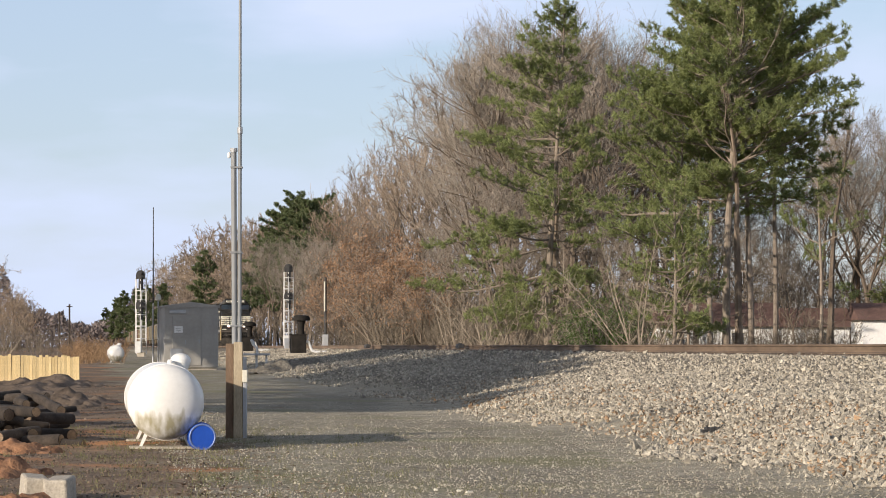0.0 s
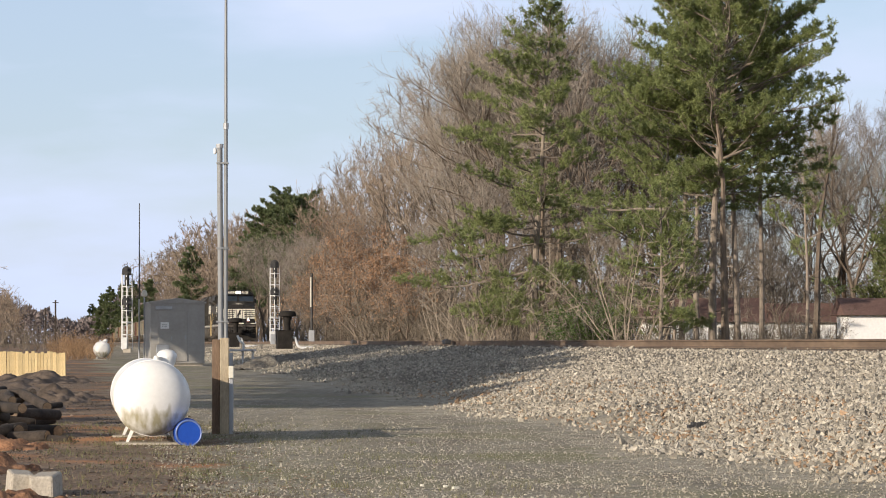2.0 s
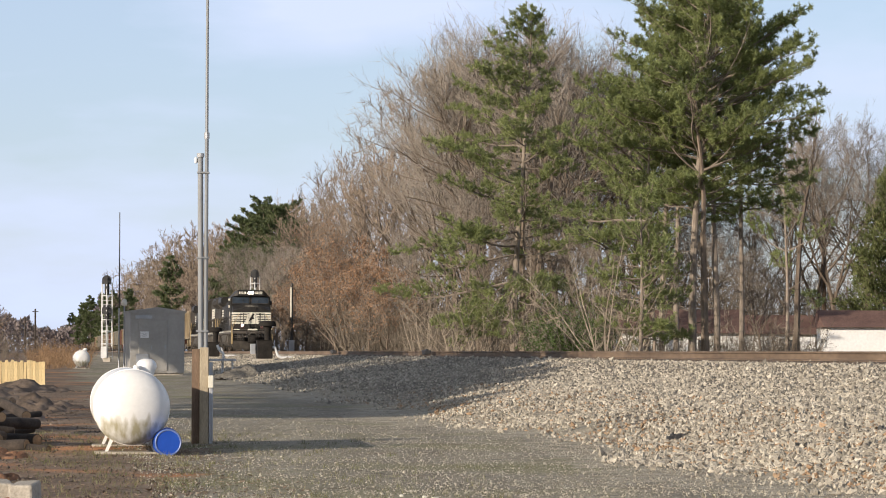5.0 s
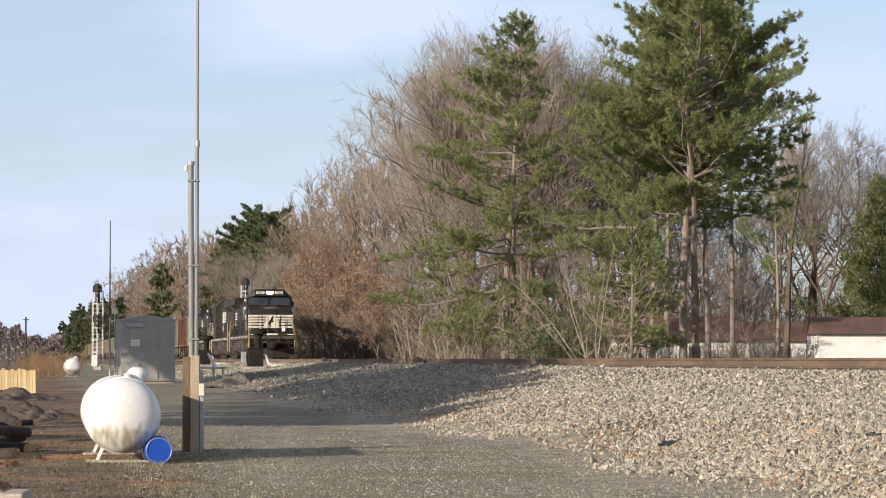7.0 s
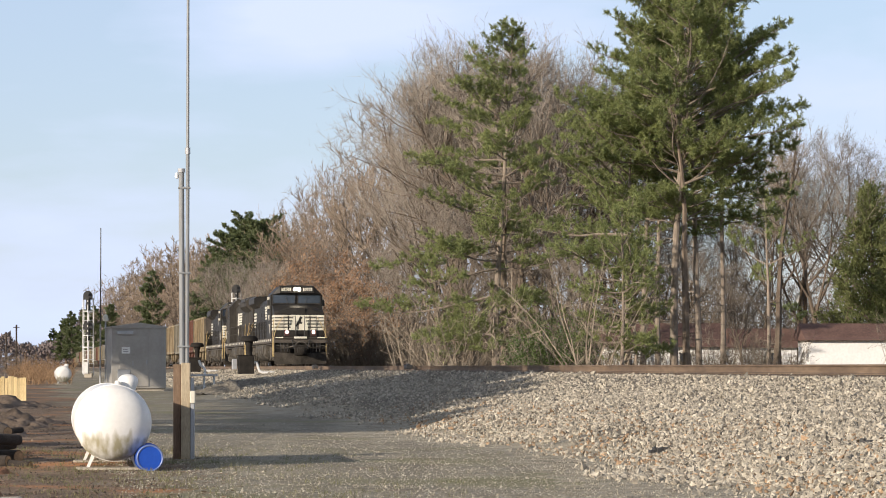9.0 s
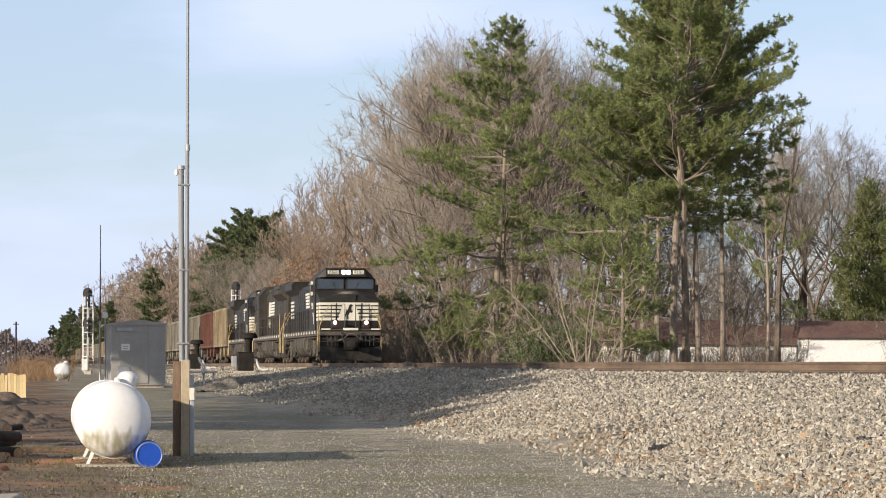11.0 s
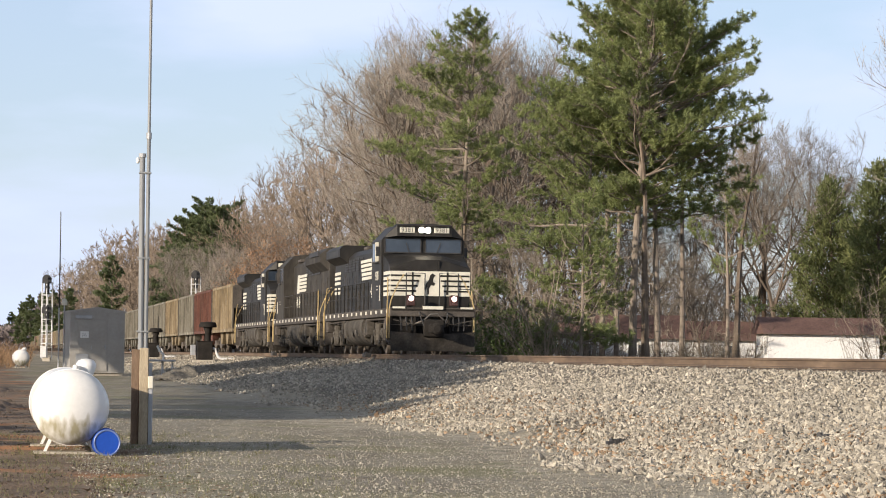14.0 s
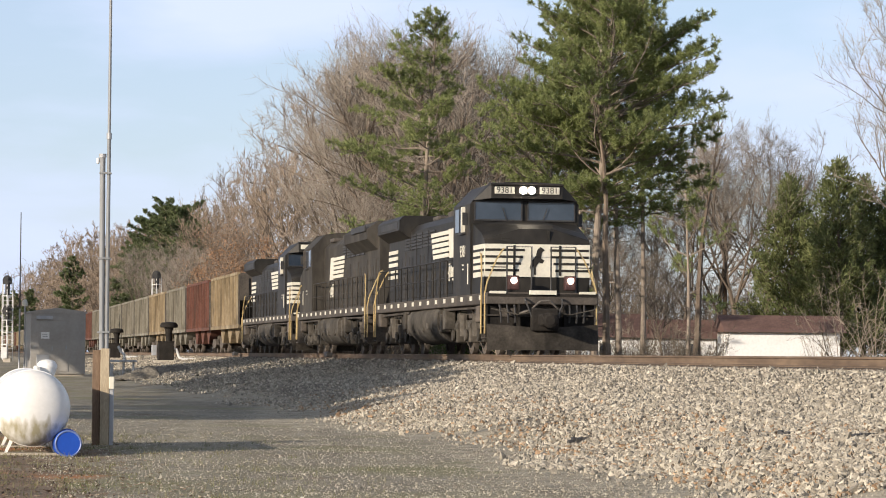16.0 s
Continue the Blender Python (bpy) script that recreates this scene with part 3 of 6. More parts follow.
def brush(seed, high, stems, wide, mat, leaves=0, leaf_mat=None, twig_r=0.01):
    """A many-stemmed shrub: stems with twigs, and leaves if any."""
    rg = random.Random(seed)
    w, lf = Wood(seed), Wood(seed + 1)
    for i in range(stems):
        an, r = rg.uniform(0, 6.28), wide * 0.35 * rg.random()
        p = Vector((math.cos(an) * r, math.sin(an) * r, -0.15))
        pts, way = bend(rg, p, Vector((math.cos(an) * rg.uniform(0.1, 0.7), math.sin(an) * rg.uniform(0.1, 0.7), 1)).normalized(), high * rg.uniform(0.55, 1.05), 5, 0.14)
        w.limb(pts, twig_r * 2.2, twig_r * 0.6, 3)
        for j in range(8):
            q = pts[rg.randrange(1, 6)]
            tp, w2 = bend(rg, q, (way + rand_way(rg, 0.1) * 0.9).normalized(), high * rg.uniform(0.12, 0.34), 3, 0.2)
            w.blade(tp[0], (tp[3] - tp[0]).normalized(), (tp[3] - tp[0]).length, twig_r * 2.2)
            for o in range(6):
                w.blade(tp[rg.randrange(0, 4)], rand_way(rg, 0.4), high * rg.uniform(0.06, 0.14), twig_r * 1.6)
            for o in range(leaves):
                lf.leaf(tp[rg.randrange(1, 4)] + rand_way(rg) * 0.12, rand_way(rg, -0.1), rg.uniform(0.09, 0.17), rg.uniform(0.04, 0.07))
    return w.mesh("stems", mat), (lf.mesh("leaves", leaf_mat) if lf.f else None)


def pine(seed, high, crown_from, reach, lopsided=(0, 0), trunk_r=0.24, step=0.6, needles=20, length=0.21, width=0.036, gaps=0.12, dead=0, lean=0.03, twig_step=0.34, full=2, sweep=None, mat="needle"):
    """Meshes of a tall pine: trunk with limbs in loose whorls, and round tufts of needles on the side twigs.
    reach(u): limb length at crown fraction u; dead: bare stubs under the crown."""
    rg = random.Random(seed)
    wood, nd = Wood(seed), Wood(seed + 1)
    trunk, _ = bend(rg, Vector((0, 0, -0.4)), Vector((rg.uniform(-lean, lean), rg.uniform(-lean, lean), 1)).normalized(), high + 0.3, 12, 0.025)
    wood.limb(trunk, trunk_r, 0.03, 9)

    def tuft(p, way):
        for n in range(needles):
            nd.blade(p + way * rg.uniform(-0.1, 0.1), (way * 0.6 + rand_way(rg, 0.1)).normalized(), length * rg.uniform(0.65, 1.1), width)

    z, turn = crown_from, rg.uniform(0, 6)
    while z < high - 0.25:
        u = (z - crown_from) / (high - crown_from)
        p = at_share(trunk, (z + 0.4) / (high + 0.3))
        for k in range(rg.choice((2, 3, 3, 4)) + (1 if full > 3 else 0)):
            turn += 2.1 + rg.uniform(-0.5, 0.5)
            if rg.random() < gaps:
                continue
            out = Vector((math.cos(turn), math.sin(turn), 0))
            ln = max(0.4, reach(u) * rg.uniform(0.74 if full > 3 else 0.55, 1.04 if full > 3 else 1.1) * (1 + out.x * lopsided[0] + out.y * lopsided[1]))
            way = (out + Vector((0, 0, (-0.06 if sweep is None else sweep) + 0.9 * u ** 1.4 + rg.uniform(-0.2, 0.35)))).normalized()
            pts, w = bend(rg, p, way, ln, 6, 0.14, 0.035)
            wood.limb(pts, 0.016 + ln * 0.008, 0.01, 4)
            side = w.cross(Vector((0, 0, 1))).normalized()
            n = max(2, int(ln / twig_step))
            for j in range(n):
                s = 0.22 + 0.78 * (j + rg.random()) / n
                sw = (w * 0.8 + side * ((-1) ** j * rg.uniform(0.4, 1.1)) + Vector((0, 0, rg.uniform(-0.05, 0.5)))).normalized()
                sl = (0.3 + 0.26 * ln * (1.15 - s)) * rg.uniform(0.65, 1.2)
                sp, w2 = bend(rg, at_share(pts, s), sw, sl, 3, 0.22, 0.08)
                wood.limb(sp, 0.014, 0.006, 3)
                for m in range(full + int(sl / 0.2)):
                    tw = (w2 + rand_way(rg, 0.3) * 0.9).normalized()
                    tuft(at_share(sp, 1 - 0.75 * rg.random() ** 1.3) + tw * rg.uniform(0.03, 0.26), tw)
            tuft(pts[-1], w)
        z += step * rg.uniform(0.7, 1.3) * (1.0 - 0.35 * u)
    for k in range(9):
        tuft(trunk[-1] + rand_way(rg, 0.3) * 0.22, Vector((0, 0, 1)))
    for k in range(dead):
        zz = rg.uniform(1.8, crown_from)
        an = rg.uniform(0, 6.28)
        pts, w = bend(rg, at_share(trunk, (zz + 0.4) / (high + 0.3)), Vector((math.cos(an), math.sin(an), rg.uniform(-0.2, 0.5))).normalized(), rg.uniform(0.4, 2.0), 4, 0.2)
        wood.limb(pts, 0.035, 0.008, 3)
    return wood.mesh("trunk", M["pine_bark"]), nd.mesh("needles", M[mat])


def cedar(seed, high, wide, mat, n=130):
    """A dense pointed evergreen: upswept sprays of scale leaves round a trunk."""
    rg = random.Random(seed)
    wood, nd = Wood(seed), Wood(seed + 1)
    wood.limb([Vector((0, 0, -0.3)), Vector((0.1, 0, high * 0.5)), Vector((0, 0, high * 0.97))], 0.18, 0.02, 6)
    for i in range(n):
        u = (i + rg.random()) / n
        an = i * 2.399 + rg.uniform(-0.5, 0.5)
        ln = (wide * (1 - u) ** 0.85 + 0.25) * rg.uniform(0.55, 1.15)
        base = Vector((0, 0, 0.6 + u * (high - 1.0)))
        way = Vector((math.cos(an), math.sin(an), rg.uniform(0.15, 0.7))).normalized()
        pts, w = bend(rg, base, way, ln, 3, 0.12, 0.12)
        wood.limb(pts, 0.03, 0.01, 3)
        for j in range(int(8 + 10 * ln)):
            k = rg.uniform(0.7, 3.0)
            p = pts[min(int(k), 2)].lerp(pts[min(int(k) + 1, 3)], min(k - int(k), 1)) + rand_way(rg) * rg.uniform(0.1, 0.42)
            for o in range(5):
                nd.leaf(p + rand_way(rg) * 0.13, (w + rand_way(rg, 0.3) * 0.9).normalized(), rg.uniform(0.18, 0.36), rg.uniform(0.05, 0.10))
    return wood.mesh("trunk", M["bark"]), nd.mesh("foliage", mat)


def crown_tree(seed, leaves):
    """A tall evergreen with a bare stem and a broad high crown."""
    rg = random.Random(seed)
    wood, lf = Wood(seed), Wood(seed + 1)
    wood.limb([Vector((0, 0, -0.3)), Vector((0.1, 0, 5)), Vector((0, 0.1, 10.5))], 0.2, 0.04, 6)
    for i in range(leaves):
        w = rand_way(rg) * rg.random() ** 0.4
        p = Vector((w.x * 2.7, w.y * 2.7, 8.65 + w.z * 2.45))
        if i % 30 == 0:
            wood.limb([Vector((0, 0, p.z - 1)), p], 0.05, 0.015, 4)
        lf.leaf(p, rand_way(rg, 0.2), rg.uniform(0.45, 0.8), rg.uniform(0.25, 0.4))
    return wood.mesh("trunk", M["bark"]), lf.mesh("foliage", M["cedar"])


def stand(name, meshes, names, m, label, category, group="", scale=1.0):
    ob = thing(name, m, label, category, group)
    for me, nm in zip(meshes, names):
        if me:
            part(nm, me, None, ob, m=Matrix.Scale(scale, 4))
    return ob


def root(d, lat, turn=0.0):
    p = along(d, lat)
    return pose(p.x, p.y, float(height(p.x, p.y)), 0, 0, turn)


def ahead(u, d, turn=0.0, z=None):
    """A ground place d metres ahead, on the bearing u (784 is dead ahead; 5300 steps make a slope of one)."""
    x = (u - 784) / 5300 * d
    return pose(x, d, float(height(x, d)) if z is None else z, 0, 0, turn)


def build_trees():
    rg = random.Random(7)
    # tall pines across the line
    names2 = ("trunk", "crown")
    lone = pine(15, 17.9, 2.4, lambda u: 0.4 + 4.7 * min(1.0, (1 - u) * 1.9), lopsided=(-0.40, -0.1), trunk_r=0.2, step=0.5, gaps=0.14, sweep=-0.34, dead=10, needles=19, twig_step=0.29, full=3)
    stand("pine_tree", lone, names2, ahead(968, 150), "tall green loblolly pine with a thin airy crown", "pine tree", "pines across the line")
    big = pine(23, 21.0, 7.2, lambda u: (0.4 + 5.5 * (1 - u ** 2.2)) * min(1.0, 0.5 + 3.0 * u), trunk_r=0.2, step=0.5, gaps=0.03, dead=16, lopsided=(0.1, 0), needles=18, twig_step=0.28, full=4, sweep=0.12)
    stand("pine_tree", big, names2, ahead(1284, 132), "tall loblolly pine with a dense green crown", "pine tree", "pines across the line")
    mid = pine(37, 18.0, 8.2, lambda u: 0.6 + 3.8 * (1 - u * u), trunk_r=0.17, step=0.55, gaps=0.08, dead=14, needles=20, full=3)
    for u, d, t, s in ((1230, 136, 40, 0.93), (1330, 137, 200, 1.0), (1257, 134.5, 110, 0.86), (1372, 139, 300, 0.86)):
        stand("pine_tree", mid, names2, ahead(u, d, t), "tall slender loblolly pine in the woods", "pine tree", "pines across the line", s)
    spread = pine(43, 11.5, 5.2, lambda u: 2.0 + 3.6 * (1 - u) ** 0.6, trunk_r=0.13, step=0.8, gaps=0.3, dead=6, lopsided=(-0.55, -0.2))
    stand("pine_tree", spread, names2, ahead(1206, 134), "leaning pine with long low green limbs", "pine tree", "pines across the line")
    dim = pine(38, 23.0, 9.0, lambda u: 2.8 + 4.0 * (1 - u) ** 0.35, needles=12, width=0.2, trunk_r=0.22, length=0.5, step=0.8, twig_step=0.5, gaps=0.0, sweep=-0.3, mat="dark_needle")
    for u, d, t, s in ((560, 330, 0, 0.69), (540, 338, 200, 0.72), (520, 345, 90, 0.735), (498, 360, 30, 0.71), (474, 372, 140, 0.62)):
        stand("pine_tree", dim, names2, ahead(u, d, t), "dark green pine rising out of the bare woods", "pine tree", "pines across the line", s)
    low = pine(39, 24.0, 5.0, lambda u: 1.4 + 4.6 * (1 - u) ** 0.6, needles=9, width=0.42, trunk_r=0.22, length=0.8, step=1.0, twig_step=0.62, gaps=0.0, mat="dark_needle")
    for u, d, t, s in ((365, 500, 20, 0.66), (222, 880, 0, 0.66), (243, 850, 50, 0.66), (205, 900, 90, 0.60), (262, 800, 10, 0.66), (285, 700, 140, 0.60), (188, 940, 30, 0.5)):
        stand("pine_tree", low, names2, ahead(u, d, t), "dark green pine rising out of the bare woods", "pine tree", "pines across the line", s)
    thin = pine(41, 7.0, 1.3, lambda u: 0.7 + 1.9 * (1 - u) ** 0.7, trunk_r=0.09, step=0.5, gaps=0.2)
    for u, d, t, s in ((1192, 127.5, 0, 1.1), (1218, 129, 90, 0.9)):
        stand("pine_tree", thin, names2, ahead(u, d, t), "young bright green pine under the tall pines", "pine tree", "pines across the line", s)
    plate = pine(44, 9.5, 4.0, lambda u: 1.0 + 2.9 * (1 - u) ** 0.6, trunk_r=0.12, step=0.95, gaps=0.4, dead=6, lopsided=(0.25, 0))
    for u, d, t, s in ((1452, 150, 60, 1.0),):
        stand("pine_tree", plate, names2, ahead(u, d, t), "sparse green pine standing among bare trees", "pine tree", "pines across the line", s)
    # bare broadleaf woods along the far side, their tops following the wood's outline
    kinds = [bare_tree(100 + i, 16.0, 0.46, 1.0, twig_r=0.010, leaves=0.9 if i == 2 else 0.0, start=0.22 + 0.05 * (i % 3), steep=(0.75, 1.3, 0.8, 1.5)[i], limbs=(11, 12, 11, 13)[i]) for i in range(4)]
    light = [bare_tree(200 + i, 15.0, 0.42, 0.6, twig_r=0.023, leaves=0.6 if i == 1 else 0, start=0.12, kids=7, twig="far_twig") for i in range(3)]
    coarse = [bare_tree(230 + i, 15.0, 0.44, 0.5, twig_r=0.042, leaves=0.5 if i == 1 else 0, start=0.08, limbs=9, kids=6, twig="far_twig") for i in range(3)]
    names = ("trunk", "crown", "dry_foliage")

    def tree_at(m, u, d, rise, kindset, k, label, group):
        """One tree whose top rises to the given slope over the eye's level."""
        ms = kindset[k]
        tall = max(v.co.z for v in ms[1].vertices)
        want = rise / 5300 * d + EYE_Z - m.translation.z
        stand("bare_tree", ms, names, m, label, "bare tree", group, want / tall)

    def outline(u):
        return float(np.interp(u, [150, 200, 240, 270, 330, 400, 440, 500, 575, 610, 650, 700, 760, 820, 880, 930, 1000, 1080, 1150, 1220, 1400, 1450, 1520, 1580, 1640, 1750],
                               [50, 88, 128, 150, 192, 230, 240, 244, 252, 298, 344, 408, 474, 538, 592, 612, 622, 600, 520, 430, 398, 400, 430, 428, 400, 330]))

    u = 185.0
    while u < 1130:
        for lane, (l0, l1, f0, f1) in enumerate(((23.5, 27, 0.42, 0.75), (28, 34, 0.84, 1.01), (36, 48, 0.75, 0.98))):
            uu = u + rg.uniform(-14, 14)
            lat = rg.uniform(l0, l1)
            d = 5300 * lat / max(30, uu - 140) * 1.01
            if d > 1050 or (lane == 2 and u > 760) or (lane == 0 and u > 700 and rg.random() < 0.3):
                continue
            m = ahead(uu, d, rg.uniform(0, 360))
            far = d > 250
            k = (1 if 520 < uu < 720 and lane == 0 and rg.random() < 0.6 else rg.choice((0, 2))) if far else rg.choice((0, 2, 3, 2) if uu < 790 and lane == 0 else (0, 1, 3, 3))
            lab = "leafless brown tree in the woods beside the line" if far else ("leafless broadleaf tree with clinging dry leaves" if k == 2 else "leafless grey-brown broadleaf tree")
            tree_at(m, uu, d, outline(uu) * rg.uniform(f0, f1), (coarse if d > 430 else light) if far else kinds, k, lab, "bare trees across the line")
        u += 40 if u > 660 else (18 if u > 420 else 13)
    for uu, d, f in ((880, 190, 1.0), (915, 183, 1.02), (950, 188, 1.0), (985, 180, 1.02), (1020, 184, 1.03), (1052, 178, 1.02), (1085, 186, 1.0), (1120, 182, 0.98), (520, 300, 0.84), (545, 290, 0.84), (495, 310, 0.84),
                     (1160, 196, 0.9), (1200, 190, 0.8), (1400, 190, 0.8), (1440, 184, 0.95), (1505, 186, 1.0), (1548, 178, 1.05), (1590, 184, 1.08), (1625, 188, 0.9),
                     (1345, 178, 0.6), (1310, 192, 0.7), (1250, 188, 0.7), (1410, 168, 0.5)):
        tree_at(ahead(uu, d, rg.uniform(0, 360)), uu, d, outline(uu) * f, kinds, rg.choice((0, 1, 3) if uu < 1200 else (0, 0, 1)), "leafless grey-brown broadleaf tree", "bare trees across the line")
    slim = bare_tree(160, 15.0, 0.16, 0.5, twig_r=0.010, start=0.72, steep=1.8, limbs=5, lean=0.0)
    for uu, d, hh in ((1308, 131, 14.0), (1466, 150, 13.0), (985, 152, 16.0), (1005, 156, 15.0), (848, 166, 8.0), (872, 162, 9.0), (900, 158, 8.5)):
        tree_at(ahead(uu, d, rg.uniform(0, 360)), uu, d, hh * 5300 / d, [slim], 0, "slender pale-barked bare tree", "bare trees across the line")
    for i in range(19):      # the wood's depth behind the houses
        uu = 1110 + i * 36 + rg.uniform(-10, 10)
        d = rg.uniform(235, 285)
        tree_at(ahead(uu, d, rg.uniform(0, 360)), uu, d, rg.uniform(90, 210), light, i % 3, "leafless brown tree behind the houses", "bare trees across the line")
    oak = bare_tree(150, 8.0, 0.5, 0.85, twig_r=0.011, leaves=1.5, start=0.15, limbs=9)
    for uu, d, hh in ((600, 246, 7.5), (628, 238, 6.8), (655, 228, 8.2), (684, 218, 7.2), (712, 210, 8.0), (742, 200, 6.0), (575, 262, 7.0), (640, 250, 9.5), (700, 230, 9.5)):
        tree_at(ahead(uu, d, rg.uniform(0, 360)), uu, d, hh * 5300 / d, [oak], 0, "small oak still holding orange-brown dead leaves", "oaks with dead leaves")
    # the belt of trees that closes the yard on its other side and throws the long shade
    for i in range(26):
        d = 450 + i * 34
        tree_at(root(d, -14 - rg.uniform(0, 9), rg.uniform(0, 360)), 0, d, 5300 * rg.uniform(11, 16) / d, coarse, i % 3, "leafless brown tree at the far end of the yard", "bare trees beyond the yard")
    ced = [cedar(400, 11.5, 4.2, M["cedar"]), cedar(401, 12.0, 4.4, M["cedar"])]
    belt = [crown_tree(420 + i, 1500 if i < 2 else 260) for i in range(4)]
    for i in range(24):
        d = 43.0 + i * 3.6
        hh = min(9.9, 6.5 + 0.115 * (d - 43)) + rg.uniform(-0.25, 0.25)
        airy = 2 if d > 88 and not 106 < d < 126 else 0
        stand("evergreen_tree", belt[airy + i % 2], ("trunk", "foliage"), root(d, -11.0 - rg.uniform(0, 1.2), rg.uniform(0, 360)), "tall evergreen with a high dense crown beside the yard", "evergreen tree", "evergreens beside the yard", hh / 11.0)
    # the far end of the view: low woods closing the horizon
    far = Wood(77)
    for i in range(26000):
        uu = rg.uniform(-420, 300)
        d = rg.uniform(900, 985)
        x = (uu - 784) / 5300 * d
        rise = float(np.interp(uu, [-420, -60, 0, 20, 40, 70, 110, 135, 175, 200, 240, 300], [150, 150, 128, 95, 62, 56, 50, 34, 34, 52, 84, 100])) * (1 + 0.1 * math.sin(uu * 0.19) + 0.06 * math.sin(uu * 0.53))
        p = Vector((x, d, 0.4 + (rise / 5300 * d + 0.8) * (1 - rg.random() ** 1.6)))
        far.leaf(p, rand_way(rg, 0.7), rg.uniform(0.8, 1.9), rg.uniform(0.35, 0.8))
    tagged(new("far_woods", far.mesh("far_woods", M["far_wood"])), "brown leafless woods on the horizon", "woods", kind="stuff")
    # undergrowth
    br = [brush(300 + i, 3.8, 11, 2.8, M["brush"], twig_r=0.013) for i in range(3)]
    weeds = [brush(330 + i, 3.0, 16, 3.4, M["weed"], twig_r=0.016) for i in range(2)]
    pale = brush(310, 6.0, 12, 4.0, M["pale_twig"], twig_r=0.016)
    green = brush(320, 2.9, 26, 2.8, M["twig"], leaves=15, leaf_mat=M["green_leaf"])
    for i in range(62):
        d = 132 * math.exp(i / 62 * 1.7)
        stand("shrub", br[i % 3], ("stem_clump",), root(d, LINE + 5.0 + rg.uniform(0, 5), rg.uniform(0, 360)), "leafless brown brush along the line", "shrub", "brush across the line", rg.uniform(0.7, 1.35) * (0.62 if d < 185 else 1.0))
    for u, d, s in ((1128, 128, 1.05), (1165, 131, 0.85), (1010, 138, 0.7), (908, 146, 0.8), (862, 152, 0.9), (815, 162, 0.8), (1350, 140, 0.5), (1420, 136, 0.5), (1745, 141, 0.75), (1790, 138, 0.8), (1690, 146, 0.5)):
        stand("shrub", pale, ("stem_clump",), ahead(u, d, rg.uniform(0, 360)), "pale leafless many-stemmed shrub", "shrub", "pale shrubs across the line", s)
    for u, d, s in ((1075, 133, 1.0), (1045, 134, 0.85), (1102, 134, 0.9), (1020, 136, 0.6)):
        stand("shrub", green, ("stem_clump", "foliage"), ahead(u, d, rg.uniform(0, 360)), "leafy green evergreen shrub", "shrub", "green shrubs across the line", s)
    for i in range(46):
        d = 165 * math.exp(i / 46 * 0.9)
        stand("shrub", br[i % 3], ("stem_clump",), root(d, rg.uniform(27, 36), rg.uniform(0, 360)), "leafless brown undergrowth in the woods", "shrub", "brush across the line", rg.uniform(1.1, 1.9))
    for i in range(34):
        stand("shrub", br[i % 3], ("stem_clump",), ahead(690 + i * 9 + rg.uniform(-8, 8), rg.uniform(205, 250), rg.uniform(0, 360)), "leafless brown undergrowth in the woods", "shrub", "brush across the line", rg.uniform(1.3, 2.0))
    for i in range(36):
        stand("shrub", br[i % 3], ("stem_clump",), ahead(1000 + i * 20 + rg.uniform(-9, 9), rg.uniform(215, 260), rg.uniform(0, 360)), "tall leafless brown brush behind the houses", "shrub", "brush across the line", rg.uniform(1.7, 2.5))
    for i in range(26):      # brush and tall dry grass in the yard
        stand("shrub", weeds[i % 2], ("stem_clump",), ahead(rg.uniform(120, 215), rg.uniform(150, 240), rg.uniform(0, 360)), "orange-brown dry weeds in the yard", "shrub", "brush in the yard", rg.uniform(0.3, 0.55))
    for i in range(16):
        stand("shrub", br[i % 3], ("stem_clump",), ahead(rg.uniform(-40, 170), rg.uniform(260, 420), rg.uniform(0, 360)), "tan leafless brush and dry weeds in the yard", "shrub", "brush in the yard", rg.uniform(0.5, 1.1))
    for i in range(24):      # dark brush under the tall pines
        stand("shrub", br[i % 3], ("stem_clump",), ahead(1165 + i * 13 + rg.uniform(-9, 9), rg.uniform(131, 138.5), rg.uniform(0, 360)), "leafless brown brush under the tall pines", "shrub", "brush across the line", rg.uniform(0.3, 0.62))
    for i in range(9):
        stand("shrub", br[i % 3], ("stem_clump",), ahead(rg.uniform(1385, 1500), rg.uniform(150, 160), rg.uniform(0, 360)), "reddish-brown leafless brush before the houses", "shrub", "brush across the line", rg.uniform(0.45, 0.8))
    # pointed evergreens and a bare tree by the sheds
    for i, (u, d, s) in enumerate(((1635, 176, 1.02), (1722, 172, 1.04), (1768, 176, 1.02), (1815, 174, 0.92), (1682, 182, 0.82))):
        stand("cedar_tree", ced[i % 2], ("trunk", "foliage"), ahead(u, d, i * 70), "dense pointed green cedar tree", "cedar tree", "cedars by the sheds", s)
    stand("bare_tree", kinds[1], names, ahead(1893, 118, 20), "leafless broadleaf tree reaching over the sheds", "bare tree", "bare trees across the line", 1.0)


